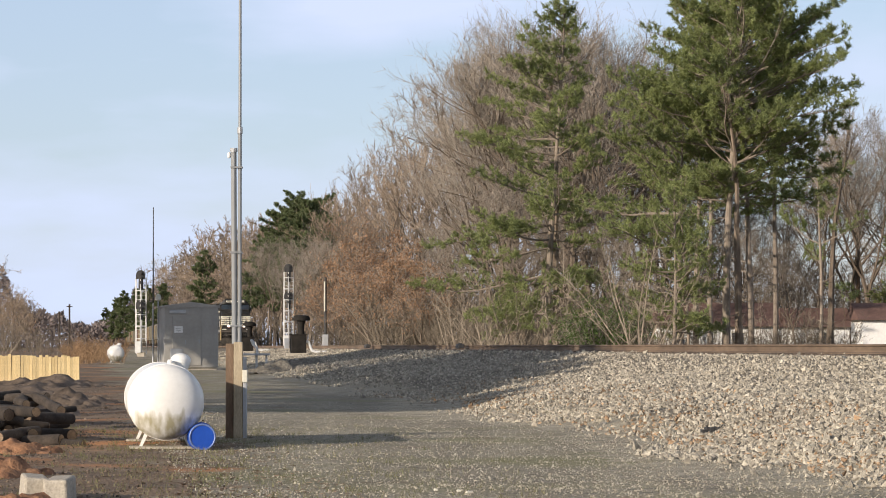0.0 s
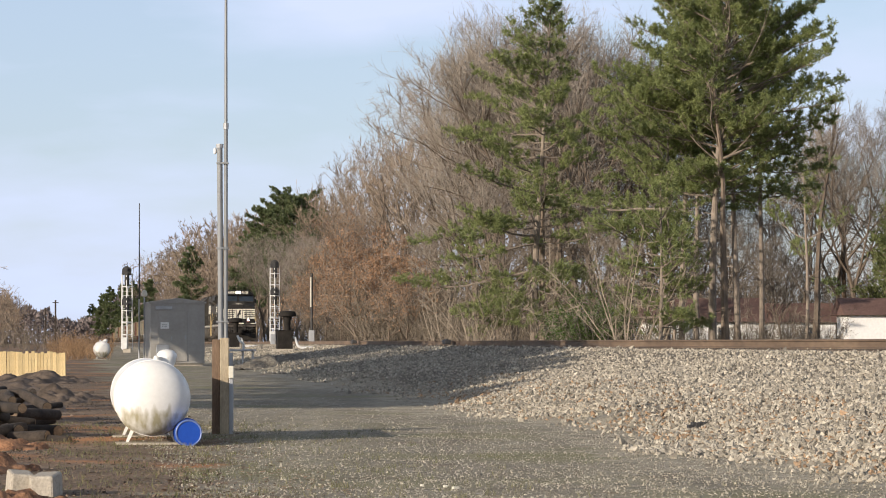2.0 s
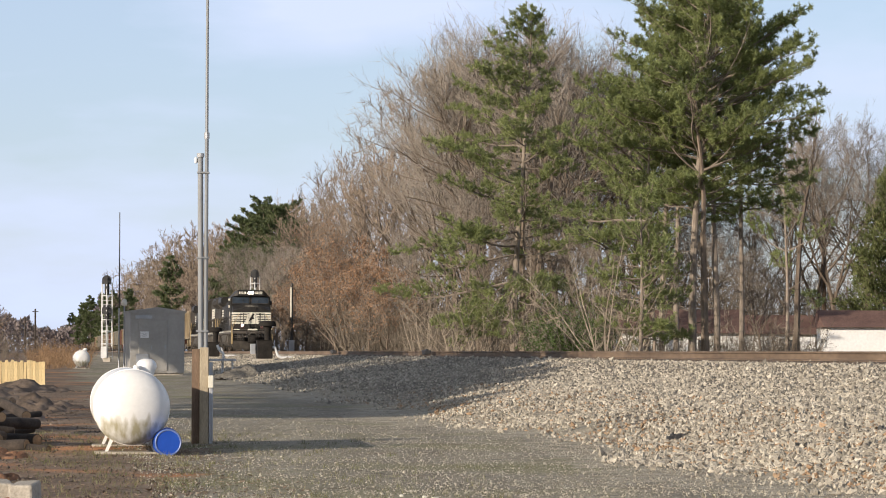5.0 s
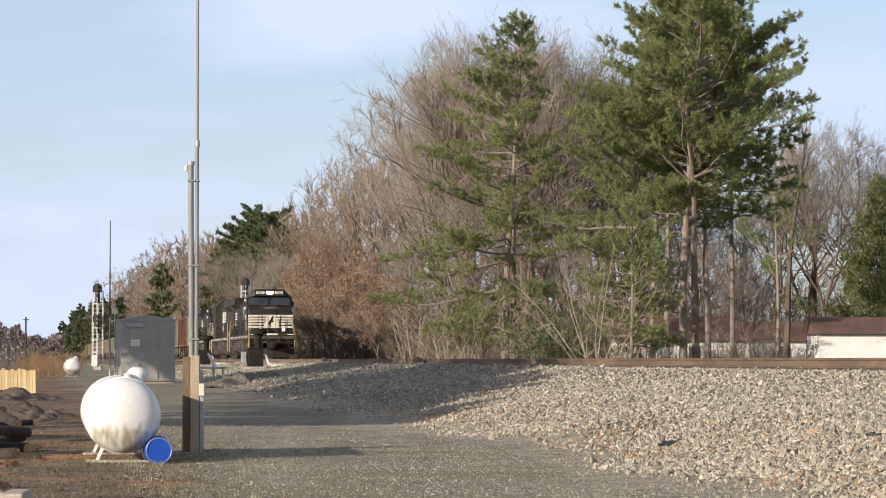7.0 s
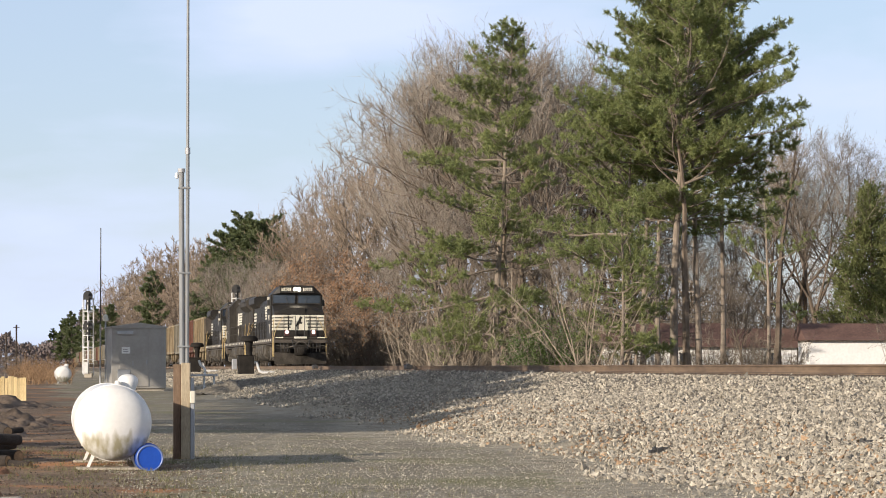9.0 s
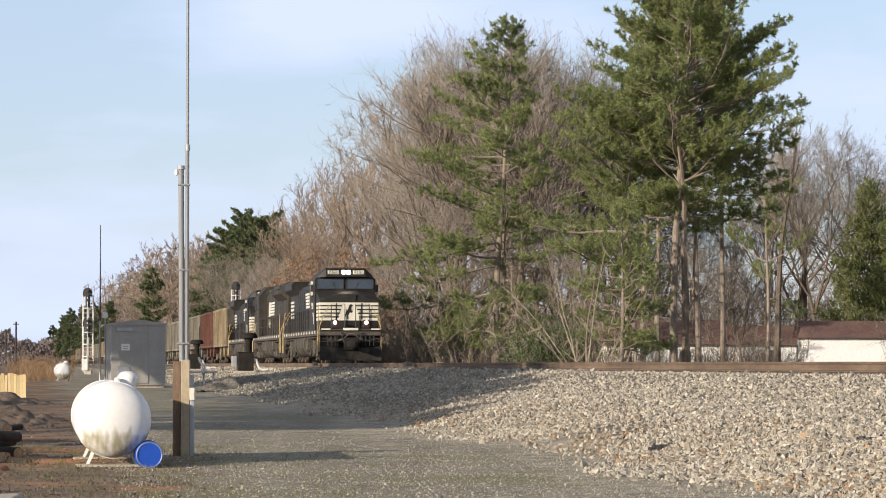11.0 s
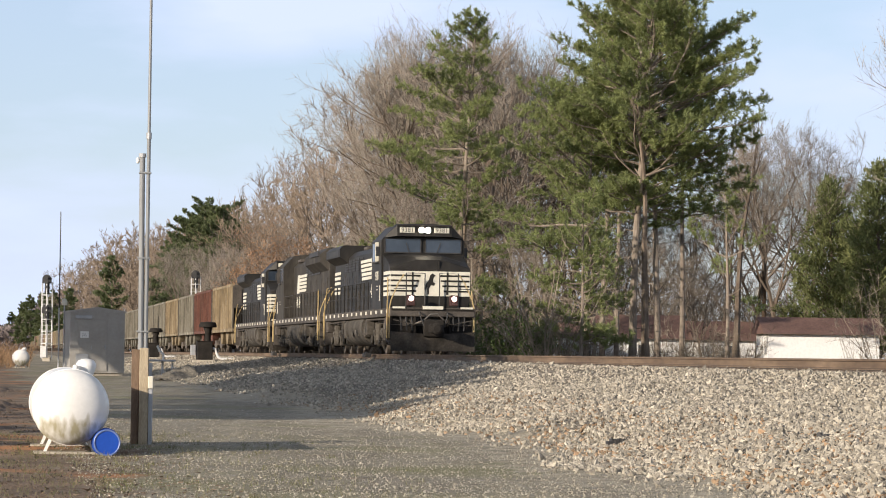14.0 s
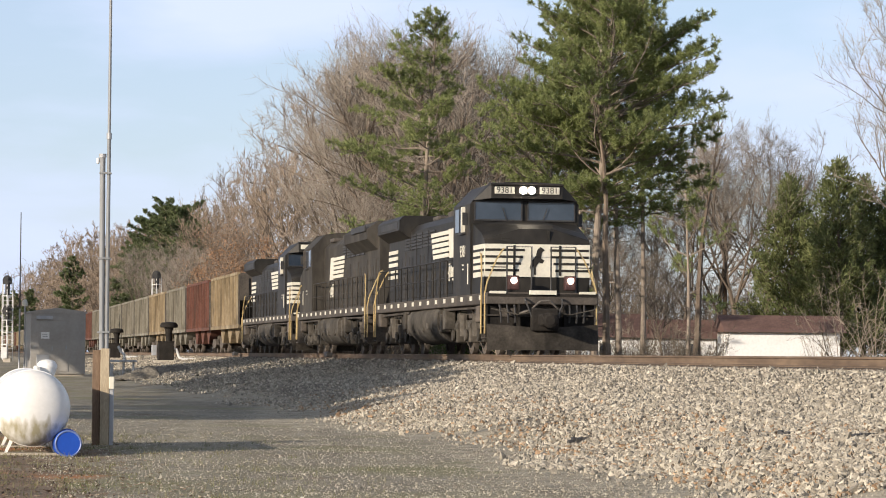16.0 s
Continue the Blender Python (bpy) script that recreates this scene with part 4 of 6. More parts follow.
# ---- the train ----
def loco_shell(lead, emd):
    """One road locomotive: nose to +x at 0, rail top at z 0."""
    label = "black road locomotive with white striped nose" if lead else ("black locomotive running long hood first" if emd else "black locomotive with white stripes")
    paint = M["dusty_black"] if emd else M["black"]
    lo = thing("locomotive", pose(0, 0, 0), label, "locomotive", "engines of the train")
    s = Shape()
    s.box(-21.7, -0.75, -1.5, 1.5, 1.32, 1.62, 0.03)
    s.box(-21.4, -1.0, -1.1, 1.1, 1.0, 1.32)
    part("deck", s, M["grime_shade"], lo)
    # nose: upright front, then leaning back to the windscreen
    s = Shape()
    ring = [[(-1.5, y, z) for y, z in ((-1.42, 1.62), (1.42, 1.62), (1.42, 2.98), (0.46, 2.98), (-0.46, 2.98), (-1.42, 2.98))],
            [(x, y, z) for x, y, z in ((-1.5, -1.425, 1.62), (-1.5, 1.425, 1.62), (-1.58, 1.42, 3.06), (-1.62, 0.46, 3.34), (-1.62, -0.46, 3.34), (-1.58, -1.42, 3.06))],
            [(x, y, z) for x, y, z in ((-2.1, -1.43, 1.62), (-2.1, 1.43, 1.62), (-2.1, 1.40, 3.24), (-2.0, 0.5, 3.46), (-2.0, -0.5, 3.46), (-2.1, -1.40, 3.24))],
            [(x, y, z) for x, y, z in ((-3.35, -1.44, 1.62), (-3.35, 1.44, 1.62), (-3.35, 1.44, 3.56), (-3.35, 0.5, 3.63), (-3.35, -0.5, 3.63), (-3.35, -1.44, 3.56))]]
    s.add([p for r in ring for p in r], [(0, 1, 2, 3, 4, 5), (23, 22, 21, 20, 19, 18)] + [(k * 6 + i, k * 6 + (i + 1) % 6, k * 6 + (i + 1) % 6 + 6, k * 6 + i + 6) for k in range(3) for i in range(6)])
    s.box(-1.66, -1.5, 0.30, 0.34, 3.02, 3.3)
    for y in (-1, 1):
        part("nose_hatch", Shape().box(-1.585, -1.545, y * 0.78 - 0.18, y * 0.78 + 0.18, 2.98, 3.10, 0.01), paint, lo)
        part("grab_iron", Shape().tube([(-1.6, y * 0.40, 2.99), (-1.72, y * 0.40, 3.0), (-1.78, y * 0.40, 3.34), (-1.66, y * 0.40, 3.36)], 0.016, 6), M["dark"], lo)
    part("nose", s, paint, lo)
    # cab with chamfered roof
    s = Shape()
    s.prism([(-1.48, 1.62), (1.48, 1.62), (1.5, 4.08), (1.0, 4.6), (0.5, 4.68), (-0.5, 4.68), (-1.0, 4.6), (-1.5, 4.08)], "x", -6.0, -3.3)
    s.prism([(-3.3, 4.2), (-2.95, 4.22), (-3.0, 4.6), (-3.3, 4.66)], "y", -0.98, 0.98)
    for y in (-1, 1):      # sloped shoulders between the brow and the roof's cut corners
        s.add([(-3.3, y * 0.98, 4.2), (-2.96, y * 0.98, 4.22), (-3.0, y * 0.98, 4.6), (-3.3, y * 0.98, 4.66), (-3.3, y * 1.46, 4.14), (-3.2, y * 1.44, 4.16)],
              [(0, 1, 2, 3), (1, 5, 2), (2, 5, 4, 3), (0, 4, 5, 1), (0, 3, 4)])
    s.box(-3.02, -2.92, -1.0, 1.0, 4.58, 4.62)
    cabp = part("cab", s, paint, lo)
    for y in (-1, 1):
        a, b = sorted((y * 0.10, y * 1.36))
        g = Shape().add([(-3.27, a, 3.66), (-3.27, b, 3.66), (-3.27, b, 4.12), (-3.27, a, 4.12), (-3.31, a, 3.66), (-3.31, b, 3.66), (-3.31, b, 4.12), (-3.31, a, 4.12)],
                        [(0, 1, 2, 3), (7, 6, 5, 4), (0, 4, 5, 1), (1, 5, 6, 2), (2, 6, 7, 3), (3, 7, 4, 0)])
        part("windscreen", g, M["glass"], cabp)
        fr = Shape()
        fr.box(-3.30, -3.25, a - 0.03, b + 0.03, 4.12, 4.16).box(-3.30, -3.25, a - 0.03, b + 0.03, 3.62, 3.66)
        fr.box(-3.30, -3.25, a - 0.035, a, 3.66, 4.12).box(-3.30, -3.25, b, b + 0.035, 3.66, 4.12)
        part("windscreen_frame", fr, M["dark"], cabp)
        part("side_window", Shape().box(-4.75, -4.1, y * 1.5 - 0.015, y * 1.5 + 0.015, 3.35, 4.0, 0.01), M["glass"], cabp)
        part("side_window", Shape().box(-5.6, -5.0, y * 1.5 - 0.015, y * 1.5 + 0.015, 3.35, 4.0, 0.01), M["glass"], cabp)
        part("wind_deflector", Shape().box(-4.08, -4.04, min(y * 1.5, y * 1.62), max(y * 1.5, y * 1.62), 3.32, 4.02, 0.01), M["grime_shade"] if emd else M["white"], cabp, "wind deflector beside the window")
        part("wiper", Shape().tube([(-3.24, y * 0.5, 3.64), (-3.22, y * 0.62, 3.98)], 0.012, 6), M["dark"], cabp)
        part("armrest", Shape().box(-4.82, -4.03, y * 1.53 - 0.05, y * 1.53 + 0.05, 3.27, 3.33, 0.01), M["dark"], cabp)
        part("grab_iron", Shape().tube([(-3.42, y * 1.53, 1.9), (-3.42, y * 1.53, 2.45)], 0.016, 6), M["white"], cabp, "white grab iron")
        part("mirror", Shape().box(-3.62, -3.58, min(y * 1.52, y * 1.66), max(y * 1.52, y * 1.66), 3.5, 3.85, 0.01), M["dark"], cabp)
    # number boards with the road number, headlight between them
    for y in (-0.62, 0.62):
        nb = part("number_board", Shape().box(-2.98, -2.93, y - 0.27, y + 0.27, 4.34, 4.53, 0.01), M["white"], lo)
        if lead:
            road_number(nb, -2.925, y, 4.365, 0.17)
    part("headlight", Shape().box(-2.98, -2.90, -0.23, 0.23, 4.31, 4.56, 0.03), M["dark"], lo)
    if lead:
        for y in (-0.115, 0.115):
            part("lamp", Shape().lathe([(0.02, 0), (0.10, 0.0), (0.10, 0.02), (0.06, 0.03)], 16, (-2.9, y, 4.435), "x"), M["head_glow"], lo, "lit headlight lamp")
    # long hood, lower than the cab; GE-style and EMD-style radiator wings
    s = Shape()
    hw = 1.02 if emd else 1.08
    ht = 4.26 if emd else 4.04
    s.prism([(-hw, 1.62), (hw, 1.62), (hw, ht - 0.22), (hw - 0.22, ht), (-hw + 0.22, ht), (-hw, ht - 0.22)], "x", -21.0, -6.0)
    hood = part("long_hood", s, paint, lo)
    for i in range(19):
        x = -6.6 - i * 0.74
        for y in (-1, 1):
            dr = part("hood_door", Shape().box(x - 0.34, x + 0.30, y * hw - 0.018, y * hw + 0.018, 1.75, 3.05 + 0.2 * (i % 3 == 0), 0.008), paint, hood)
            if i % 2:
                part("latch", Shape().box(x + 0.2, x + 0.25, y * (hw + 0.02) - 0.015, y * (hw + 0.02) + 0.015, 2.3, 2.42), M["dust"], dr)
    for y in (-1, 1):
        for i in range(5):
            lv = Shape()
            for k in range(5):
                lv.box(-12.6 - i * 1.2, -11.6 - i * 1.2, y * hw - 0.035, y * hw + 0.035, ht - 0.78 + k * 0.1, ht - 0.72 + k * 0.1)
            part("louvre", lv, M["dark"], hood)
    w = Shape()
    if emd:
        w.prism([(-1.02, ht - 0.72), (-1.4, ht - 0.37), (-1.4, ht - 0.02), (-1.0, ht + 0.26), (1.0, ht + 0.26), (1.4, ht - 0.02), (1.4, ht - 0.37), (1.02, ht - 0.72)], "x", -20.6, -14.6)
    else:
        w.prism([(-1.08, ht - 0.42), (-1.45, ht - 0.16), (-1.45, ht + 0.16), (-1.3, ht + 0.30), (1.3, ht + 0.30), (1.45, ht + 0.16), (1.45, ht - 0.16), (1.08, ht - 0.42)], "x", -21.2, -16.4)
    rad = part("radiator", w, paint, lo)
    for y in (-1, 1):
        part("radiator_screen", Shape().box(-20.3, -16.8, min(y * 1.40, y * 1.46), max(y * 1.40, y * 1.46), ht - 0.10, ht + 0.10, 0.01), M["dark"], rad)
    e = Shape()
    e.box(-11.4, -9.4, -0.75, 0.75, ht, ht + 0.2, 0.05)
    e.box(-13.6, -12.4, -0.85, 0.85, ht, ht + 0.14, 0.05)
    e.box(-8.2, -7.0, -0.95, 0.95, ht - 0.02, ht + 0.13, 0.04)
    part("roof_hatch", e, M["grime_shade"], lo)
    for i in range(3):
        part("horn", Shape().lathe([(0.03, 0), (0.035, 0.25), (0.09, 0.42)], 10, (-6.6 + 0.05 * i, -0.62 + 0.2 * i, ht + 0.24), "x"), M["white"], lo)
    part("horn_bracket", Shape().box(-6.62, -6.5, -0.7, -0.14, ht - 0.05, ht + 0.2), M["dark"], lo)
    # white lettering panel, bars and mark on the flank
    for y in (-1, 1):
        for i in range(0 if emd else 5):
            part("flank_stripe", Shape().box(-20.9, -19.0, y * (hw + 0.022) - 0.012, y * (hw + 0.022) + 0.012, 2.42 + i * 0.2, 2.42 + i * 0.2 + 0.12), M["white"], hood, "white stripe")
        for i in range(5):
            part("flank_stripe", Shape().box(-11.8 - 0.1 * i, -9.0, y * (hw + 0.03) - 0.012, y * (hw + 0.03) + 0.012, 2.82 + i * 0.165, 2.82 + i * 0.165 + 0.115), M["white"], hood, "white stripe")
        part("flank_mark", Shape().add([(-8.9, y * (hw + 0.035), 2.78), (-7.9, y * (hw + 0.035), 2.78), (-8.2, y * (hw + 0.035), 3.62), (-9.1, y * (hw + 0.035), 3.62),
                                        (-8.9, y * (hw + 0.02), 2.78), (-7.9, y * (hw + 0.02), 2.78), (-8.2, y * (hw + 0.02), 3.62), (-9.1, y * (hw + 0.02), 3.62)],
                                       [(0, 1, 2, 3), (7, 6, 5, 4), (0, 4, 5, 1), (1, 5, 6, 2), (2, 6, 7, 3), (3, 7, 4, 0)]), M["white"], hood, "white slanted mark")
        if lead:
            side_number(cabp, y)
        part("cab_lettering", Shape().box(-4.5, -4.3, y * 1.5 - 0.006, y * 1.5 + 0.012, 2.42, 2.46).box(-4.46, -4.34, y * 1.5 - 0.006, y * 1.5 + 0.012, 2.30, 2.34), M["white"], cabp, "small white lettering bars")
        k = Shape()      # stencilled block under the mark
        for i in range(4):
            k.box(-9.0 + i * 0.3, -8.8 + i * 0.3, y * (hw + 0.03) - 0.008, y * (hw + 0.03) + 0.008, 2.12 + 0.1 * (i % 2), 2.62 - 0.06 * (i % 3))
        k.box(-9.3, -7.8, y * (hw + 0.03) - 0.008, y * (hw + 0.03) + 0.008, 2.32, 2.39)
        part("flank_lettering", k, M["white"], hood, "white lettering bars")
        # sill reflectors
        for i in range(14):
            part("sill_marker", Shape().box(-20.6 + i * 1.45, -20.28 + i * 1.45, y * 1.508 - 0.008, y * 1.508 + 0.008, 1.44, 1.56), M["white"], lo, "white sill marker")
        # handrail along the walkway
        r = Shape()
        r.tube([(-20.9, y * 1.44, 2.66), (-6.1, y * 1.44, 2.66)], 0.022, 6)
        r.tube([(-20.9, y * 1.44, 2.15), (-6.1, y * 1.44, 2.15)], 0.014, 6)
        for i in range(13):
            x = -20.9 + i * 14.8 / 12
            r.tube([(x, y * 1.44, 1.62), (x, y * 1.44, 2.66)], 0.022, 6)
        part("side_handrail", r, paint, lo)
        for x, tilt in ((-0.95, 1), (-21.5, -1)):
            r = Shape()
            r.tube([(x, y * 1.5, 0.55), (x, y * 1.5, 1.62), (x - tilt * 0.03, y * 1.44, 1.9), (x - tilt * 0.1, y * 1.18, 2.5), (x - tilt * 0.12, y * 0.98, 2.80)], 0.022, 6)
            r.tube([(x - tilt * 0.45, y * 1.52, 0.55), (x - tilt * 0.45, y * 1.52, 1.75), (x - tilt * 0.50, y * 1.50, 2.1), (x - tilt * 0.85, y * 1.46, 2.66), (x - tilt * 1.1, y * 1.44, 2.70)], 0.022, 6)
            part("step_handrail", r, M["gold"], lo, "yellow-painted grab rail")
            st = Shape()
            for i in range(4):
                st.box(min(x, x - tilt * 0.5), max(x, x - tilt * 0.5), y * 1.3 - 0.2, y * 1.3 + 0.2, 0.42 + i * 0.3, 0.45 + i * 0.3)
            st.box(x - tilt * 0.5 - 0.03, x - tilt * 0.5 + 0.03, y * 1.3 - 0.2, y * 1.3 + 0.2, 0.4, 1.4)
            part("step_ladder", st, M["grime_shade"], lo)
    # front: anticlimber, ditch lamps, coupler, hoses, plough
    s = Shape()
    part("front_platform", Shape().box(-1.6, -0.74, -1.45, 1.45, 1.60, 1.635), M["grime_shade"], lo)
    s.box(-0.738, -0.70, -1.42, -0.98, 1.60, 1.665).box(-0.738, -0.70, 0.98, 1.42, 1.60, 1.665).box(-0.738, -0.66, -0.36, 0.36, 1.58, 1.69)
    part("front_step", s, M["white"], lo, "white edge of the front platform")
    for y in (-0.76, 0.76):
        db = part("ditch_light", Shape().box(-0.98, -0.78, y - 0.15, y + 0.15, 1.70, 2.08, 0.03), M["red_box"], lo, "dull red lamp housing")
        part("lamp", Shape().lathe([(0.02, 0), (0.08, 0.0), (0.08, 0.02), (0.05, 0.03)], 16, (-0.78, y, 1.95), "x"), M["ditch_glow"] if lead else M["white"], db)
    s = Shape()      # plough: two blades meeting in a shallow vee under the coupler
    for y in (-1, 1):
        s.add([(-0.30, 0, 0.12), (-0.62, y * 1.48, 0.12), (-0.52, 0, 0.70), (-0.74, y * 1.48, 0.80), (-0.36, 0, 0.12), (-0.68, y * 1.48, 0.12), (-0.58, 0, 0.70), (-0.80, y * 1.48, 0.80)],
              [(0, 1, 3, 2), (4, 6, 7, 5), (0, 4, 5, 1), (2, 3, 7, 6), (1, 5, 7, 3), (0, 2, 6, 4)])
    part("snow_plough", s, M["plough"], lo, "dusty black plough blades")
    part("pilot_plate", Shape().box(-1.12, -1.04, -1.46, 1.46, 0.45, 1.6), M["sooty"], lo)
    for y in (-1, 1):
        part("pilot_bracket", Shape().prism([(-1.1, 0.72), (-0.72, 0.72), (-0.78, 1.55), (-1.1, 1.55)], "y", y * 0.62 - 0.03, y * 0.62 + 0.03), M["sooty"], lo)
        part("brake_hose", Shape().tube([(-0.9, y * 0.42, 1.5), (-0.62, y * 0.50, 1.46), (-0.42, y * 0.46, 1.28), (-0.40, y * 0.34, 0.98), (-0.5, y * 0.22, 0.72)], 0.026, 8), M["dark"], lo)
        part("marker_lamp", Shape().lathe([(0.02, 0), (0.07, 0.0), (0.07, 0.08), (0.03, 0.1)], 12, (-1.04, y * 0.36, 1.44), "x"), M["red_lens"], lo, "dull red lens")
    s = Shape()
    s.box(-0.9, 0.0, -0.14, 0.14, 0.76, 1.02, 0.04)
    s.box(-0.2, 0.28, -0.24, 0.02, 0.74, 1.06, 0.06)
    s.box(-0.15, 0.2, 0.06, 0.26, 0.76, 1.04, 0.05)
    s.box(-0.6, -0.35, -0.36, 0.36, 0.62, 1.2, 0.04)
    s.lathe([(0.02, 0.0), (0.2, 0.02), (0.2, 0.3), (0.12, 0.34)], 14, (0.02, 0.0, 0.9), "x")
    part("coupler", s, M["sooty"], lo)
    part("pilot_frame", Shape().box(-1.04, -0.74, -1.46, 1.46, 1.52, 1.598, 0.01), M["sooty"], lo)
    part("cable", Shape().tube([(-0.7, 0.44, 0.98), (-0.52, 0.36, 1.22), (-0.42, 0.12, 1.42), (-0.42, -0.12, 1.40), (-0.5, -0.36, 1.18), (-0.7, -0.62, 1.08)], 0.03, 8), M["hose"], lo, "pale jumper cable")
    for y in (-1.15, -0.95, -0.75, 0.75, 0.95, 1.15):
        h = Shape().tube([(-1.0, y, 1.42), (-0.82, y * 0.99, 1.34), (-0.70, y * 0.97, 1.08), (-0.74, y * 0.96, 0.84)], 0.026, 6)
        part("air_hose", h, M["dark"], lo)
    part("uncoupling_lever", Shape().tube([(-0.6, -1.4, 1.2), (-0.5, -0.7, 1.05), (-0.42, 0, 1.16), (-0.5, 0.7, 1.05), (-0.6, 1.4, 1.2)], 0.018, 6), M["dust"], lo)
    for y in (-1, 1):
        part("front_handrail", Shape().tube([(-0.92, y * 0.92, 1.64), (-0.92, y * 0.92, 2.84), (-0.92, y * 0.26, 2.84), (-0.92, y * 0.26, 1.64)], 0.024, 6).tube([(-0.92, y * 0.92, 2.3), (-0.92, y * 1.36, 2.3)], 0.014, 6), M["dark"], lo)
    if lead or not emd:
        nose_livery(lo)
    # tank and trucks
    s = Shape()
    half = [(1.0, 1.32), (1.42, 1.28), (1.50, 1.18), (1.53, 0.98), (1.51, 0.80), (1.44, 0.62), (1.32, 0.48), (1.14, 0.37), (0.9, 0.31)]
    s.prism([(-y, z) for y, z in half] + [(y, z) for y, z in reversed(half)], "x", -14.0, -8.5)
    part("fuel_tank", s, M["dust"], lo, "dusty fuel tank", shade=True)
    for y in (-1.2, 1.2):
        part("air_reservoir", Shape().tube([(-12.4, y * 1.04, 1.24), (-9.0, y * 1.04, 1.24)], 0.17, 14), M["dust"], lo)
        part("air_reservoir", Shape().tube([(-14.6, y, 1.15), (-13.95, y, 1.15)], 0.14, 10), M["dust"], lo)
        part("sand_box", Shape().box(-14.9, -14.2, y - 0.15, y + 0.15, 0.55, 1.0, 0.04), M["dust"], lo)
    for y in (-1, 1):
        part("brake_pipe", Shape().tube([(-21.2, y * 1.38, 1.22), (-14.6, y * 1.38, 1.26), (-14.3, y * 1.40, 1.36), (-8.2, y * 1.40, 1.36), (-7.9, y * 1.38, 1.26), (-1.6, y * 1.38, 1.24)], 0.035, 6), M["grime_shade"], lo)
        for x in (-2.2, -20.4):
            part("sand_box", Shape().box(x - 0.28, x + 0.28, y * 1.36 - 0.12, y * 1.36 + 0.12, 0.86, 1.3, 0.04), M["truck"], lo)
        for x in (-9.4, -11.2, -13.0):
            part("tank_band", Shape().box(x - 0.04, x + 0.04, y * 1.50 - 0.03, y * 1.50 + 0.03, 0.66, 0.9, 0.01), M["dust"], lo)
        part("fuel_gauge", Shape().box(-10.36, -10.24, y * 1.51 - 0.03, y * 1.51 + 0.03, 0.74, 0.9, 0.01), M["hose"], lo)
    for y in (-1, 1):
        for x, w, z0, z1 in ((-7.7, 0.5, 0.7, 1.25), (-15.2, 0.45, 0.75, 1.3), (-14.4, 0.3, 0.6, 1.2), (-8.3, 0.3, 0.62, 1.15)):
            part("equipment_box", Shape().box(x - w / 2, x + w / 2, y * 1.3 - 0.16, y * 1.3 + 0.14, z0, z1, 0.03), M["dust"], lo)
    for c in (-4.75, -17.55):
        for y in (-1, 1):
            for a in (-2.05, 0, 2.05):
                part("brake_cylinder", Shape().tube([(c + a + 0.5, y * 1.26, 0.82), (c + a + 0.86, y * 1.26, 0.78)], 0.12, 10), M["dust"], lo)
                part("sand_pipe", Shape().tube([(c + a + 0.4, y * 1.22, 1.25), (c + a + 0.52, y * 1.2, 0.7), (c + a + 0.5, y * 0.95, 0.2)], 0.022, 6), M["dust"], lo)
                part("axle_cap", Shape().lathe([(0.02, 0.0), (0.17, 0.0), (0.17, 0.05), (0.1, 0.09)], 14, (c + a, y * 1.28 if y > 0 else y * 1.37, 0.53), "y"), M["dust"], lo)
        t = Shape()
        for y in (-1.08, 1.08):
            t.prism([(c - 2.75, 0.62), (c - 2.5, 0.95), (c + 2.5, 0.95), (c + 2.75, 0.62), (c + 2.3, 0.55), (c + 1.4, 0.72), (c + 0.9, 0.55),
                     (c - 0.9, 0.55), (c - 1.4, 0.72), (c - 2.3, 0.55)], "y", y - 0.1, y + 0.1)
            for a in (-2.05, 0, 2.05):
                t.box(c + a - 0.24, c + a + 0.24, y - 0.2, y + 0.2, 0.32, 0.78, 0.05)
            for a in (-1.0, 1.0):
                t.tube([(c + a, y * 1.12, 0.5), (c + a, y * 1.12, 1.1)], 0.13, 10)
                t.box(c + a * 1.5 - 0.18, c + a * 1.5 + 0.18, y - 0.22, y + 0.22, 0.85, 1.15, 0.03)
        t.box(c - 2.6, c + 2.6, -0.9, 0.9, 0.75, 1.05)
        tk = part("truck_frame", t, M["dust"], lo, "dusty three-axle truck frame")
        for a in (-2.05, 0, 2.05):
            tr = part("wheelset", WHEELSET, None, tk, m=pose(c + a, 0, 0.53))
            WHEELS.append(tr)
    return lo


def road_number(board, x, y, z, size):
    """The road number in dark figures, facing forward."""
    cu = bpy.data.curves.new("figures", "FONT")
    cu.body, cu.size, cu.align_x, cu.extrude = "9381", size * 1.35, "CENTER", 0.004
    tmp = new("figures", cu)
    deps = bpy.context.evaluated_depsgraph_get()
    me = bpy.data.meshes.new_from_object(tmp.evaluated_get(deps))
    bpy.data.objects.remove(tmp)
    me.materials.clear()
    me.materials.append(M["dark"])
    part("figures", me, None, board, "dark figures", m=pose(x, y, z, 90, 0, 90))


def side_number(cab, y):
    """The road number in pale figures under the cab's side window."""
    cu = bpy.data.curves.new("figures", "FONT")
    cu.body, cu.size, cu.align_x, cu.extrude = "9381", 0.46, "CENTER", 0.004
    tmp = new("figures", cu)
    me = bpy.data.meshes.new_from_object(tmp.evaluated_get(bpy.context.evaluated_depsgraph_get()))
    bpy.data.objects.remove(tmp)
    me.materials.clear()
    me.materials.append(M["white"])
    part("figures", me, None, cab, "white figures", m=pose(-4.4, y * 1.505, 2.66, 90, 0, 180 if y > 0 else 0))


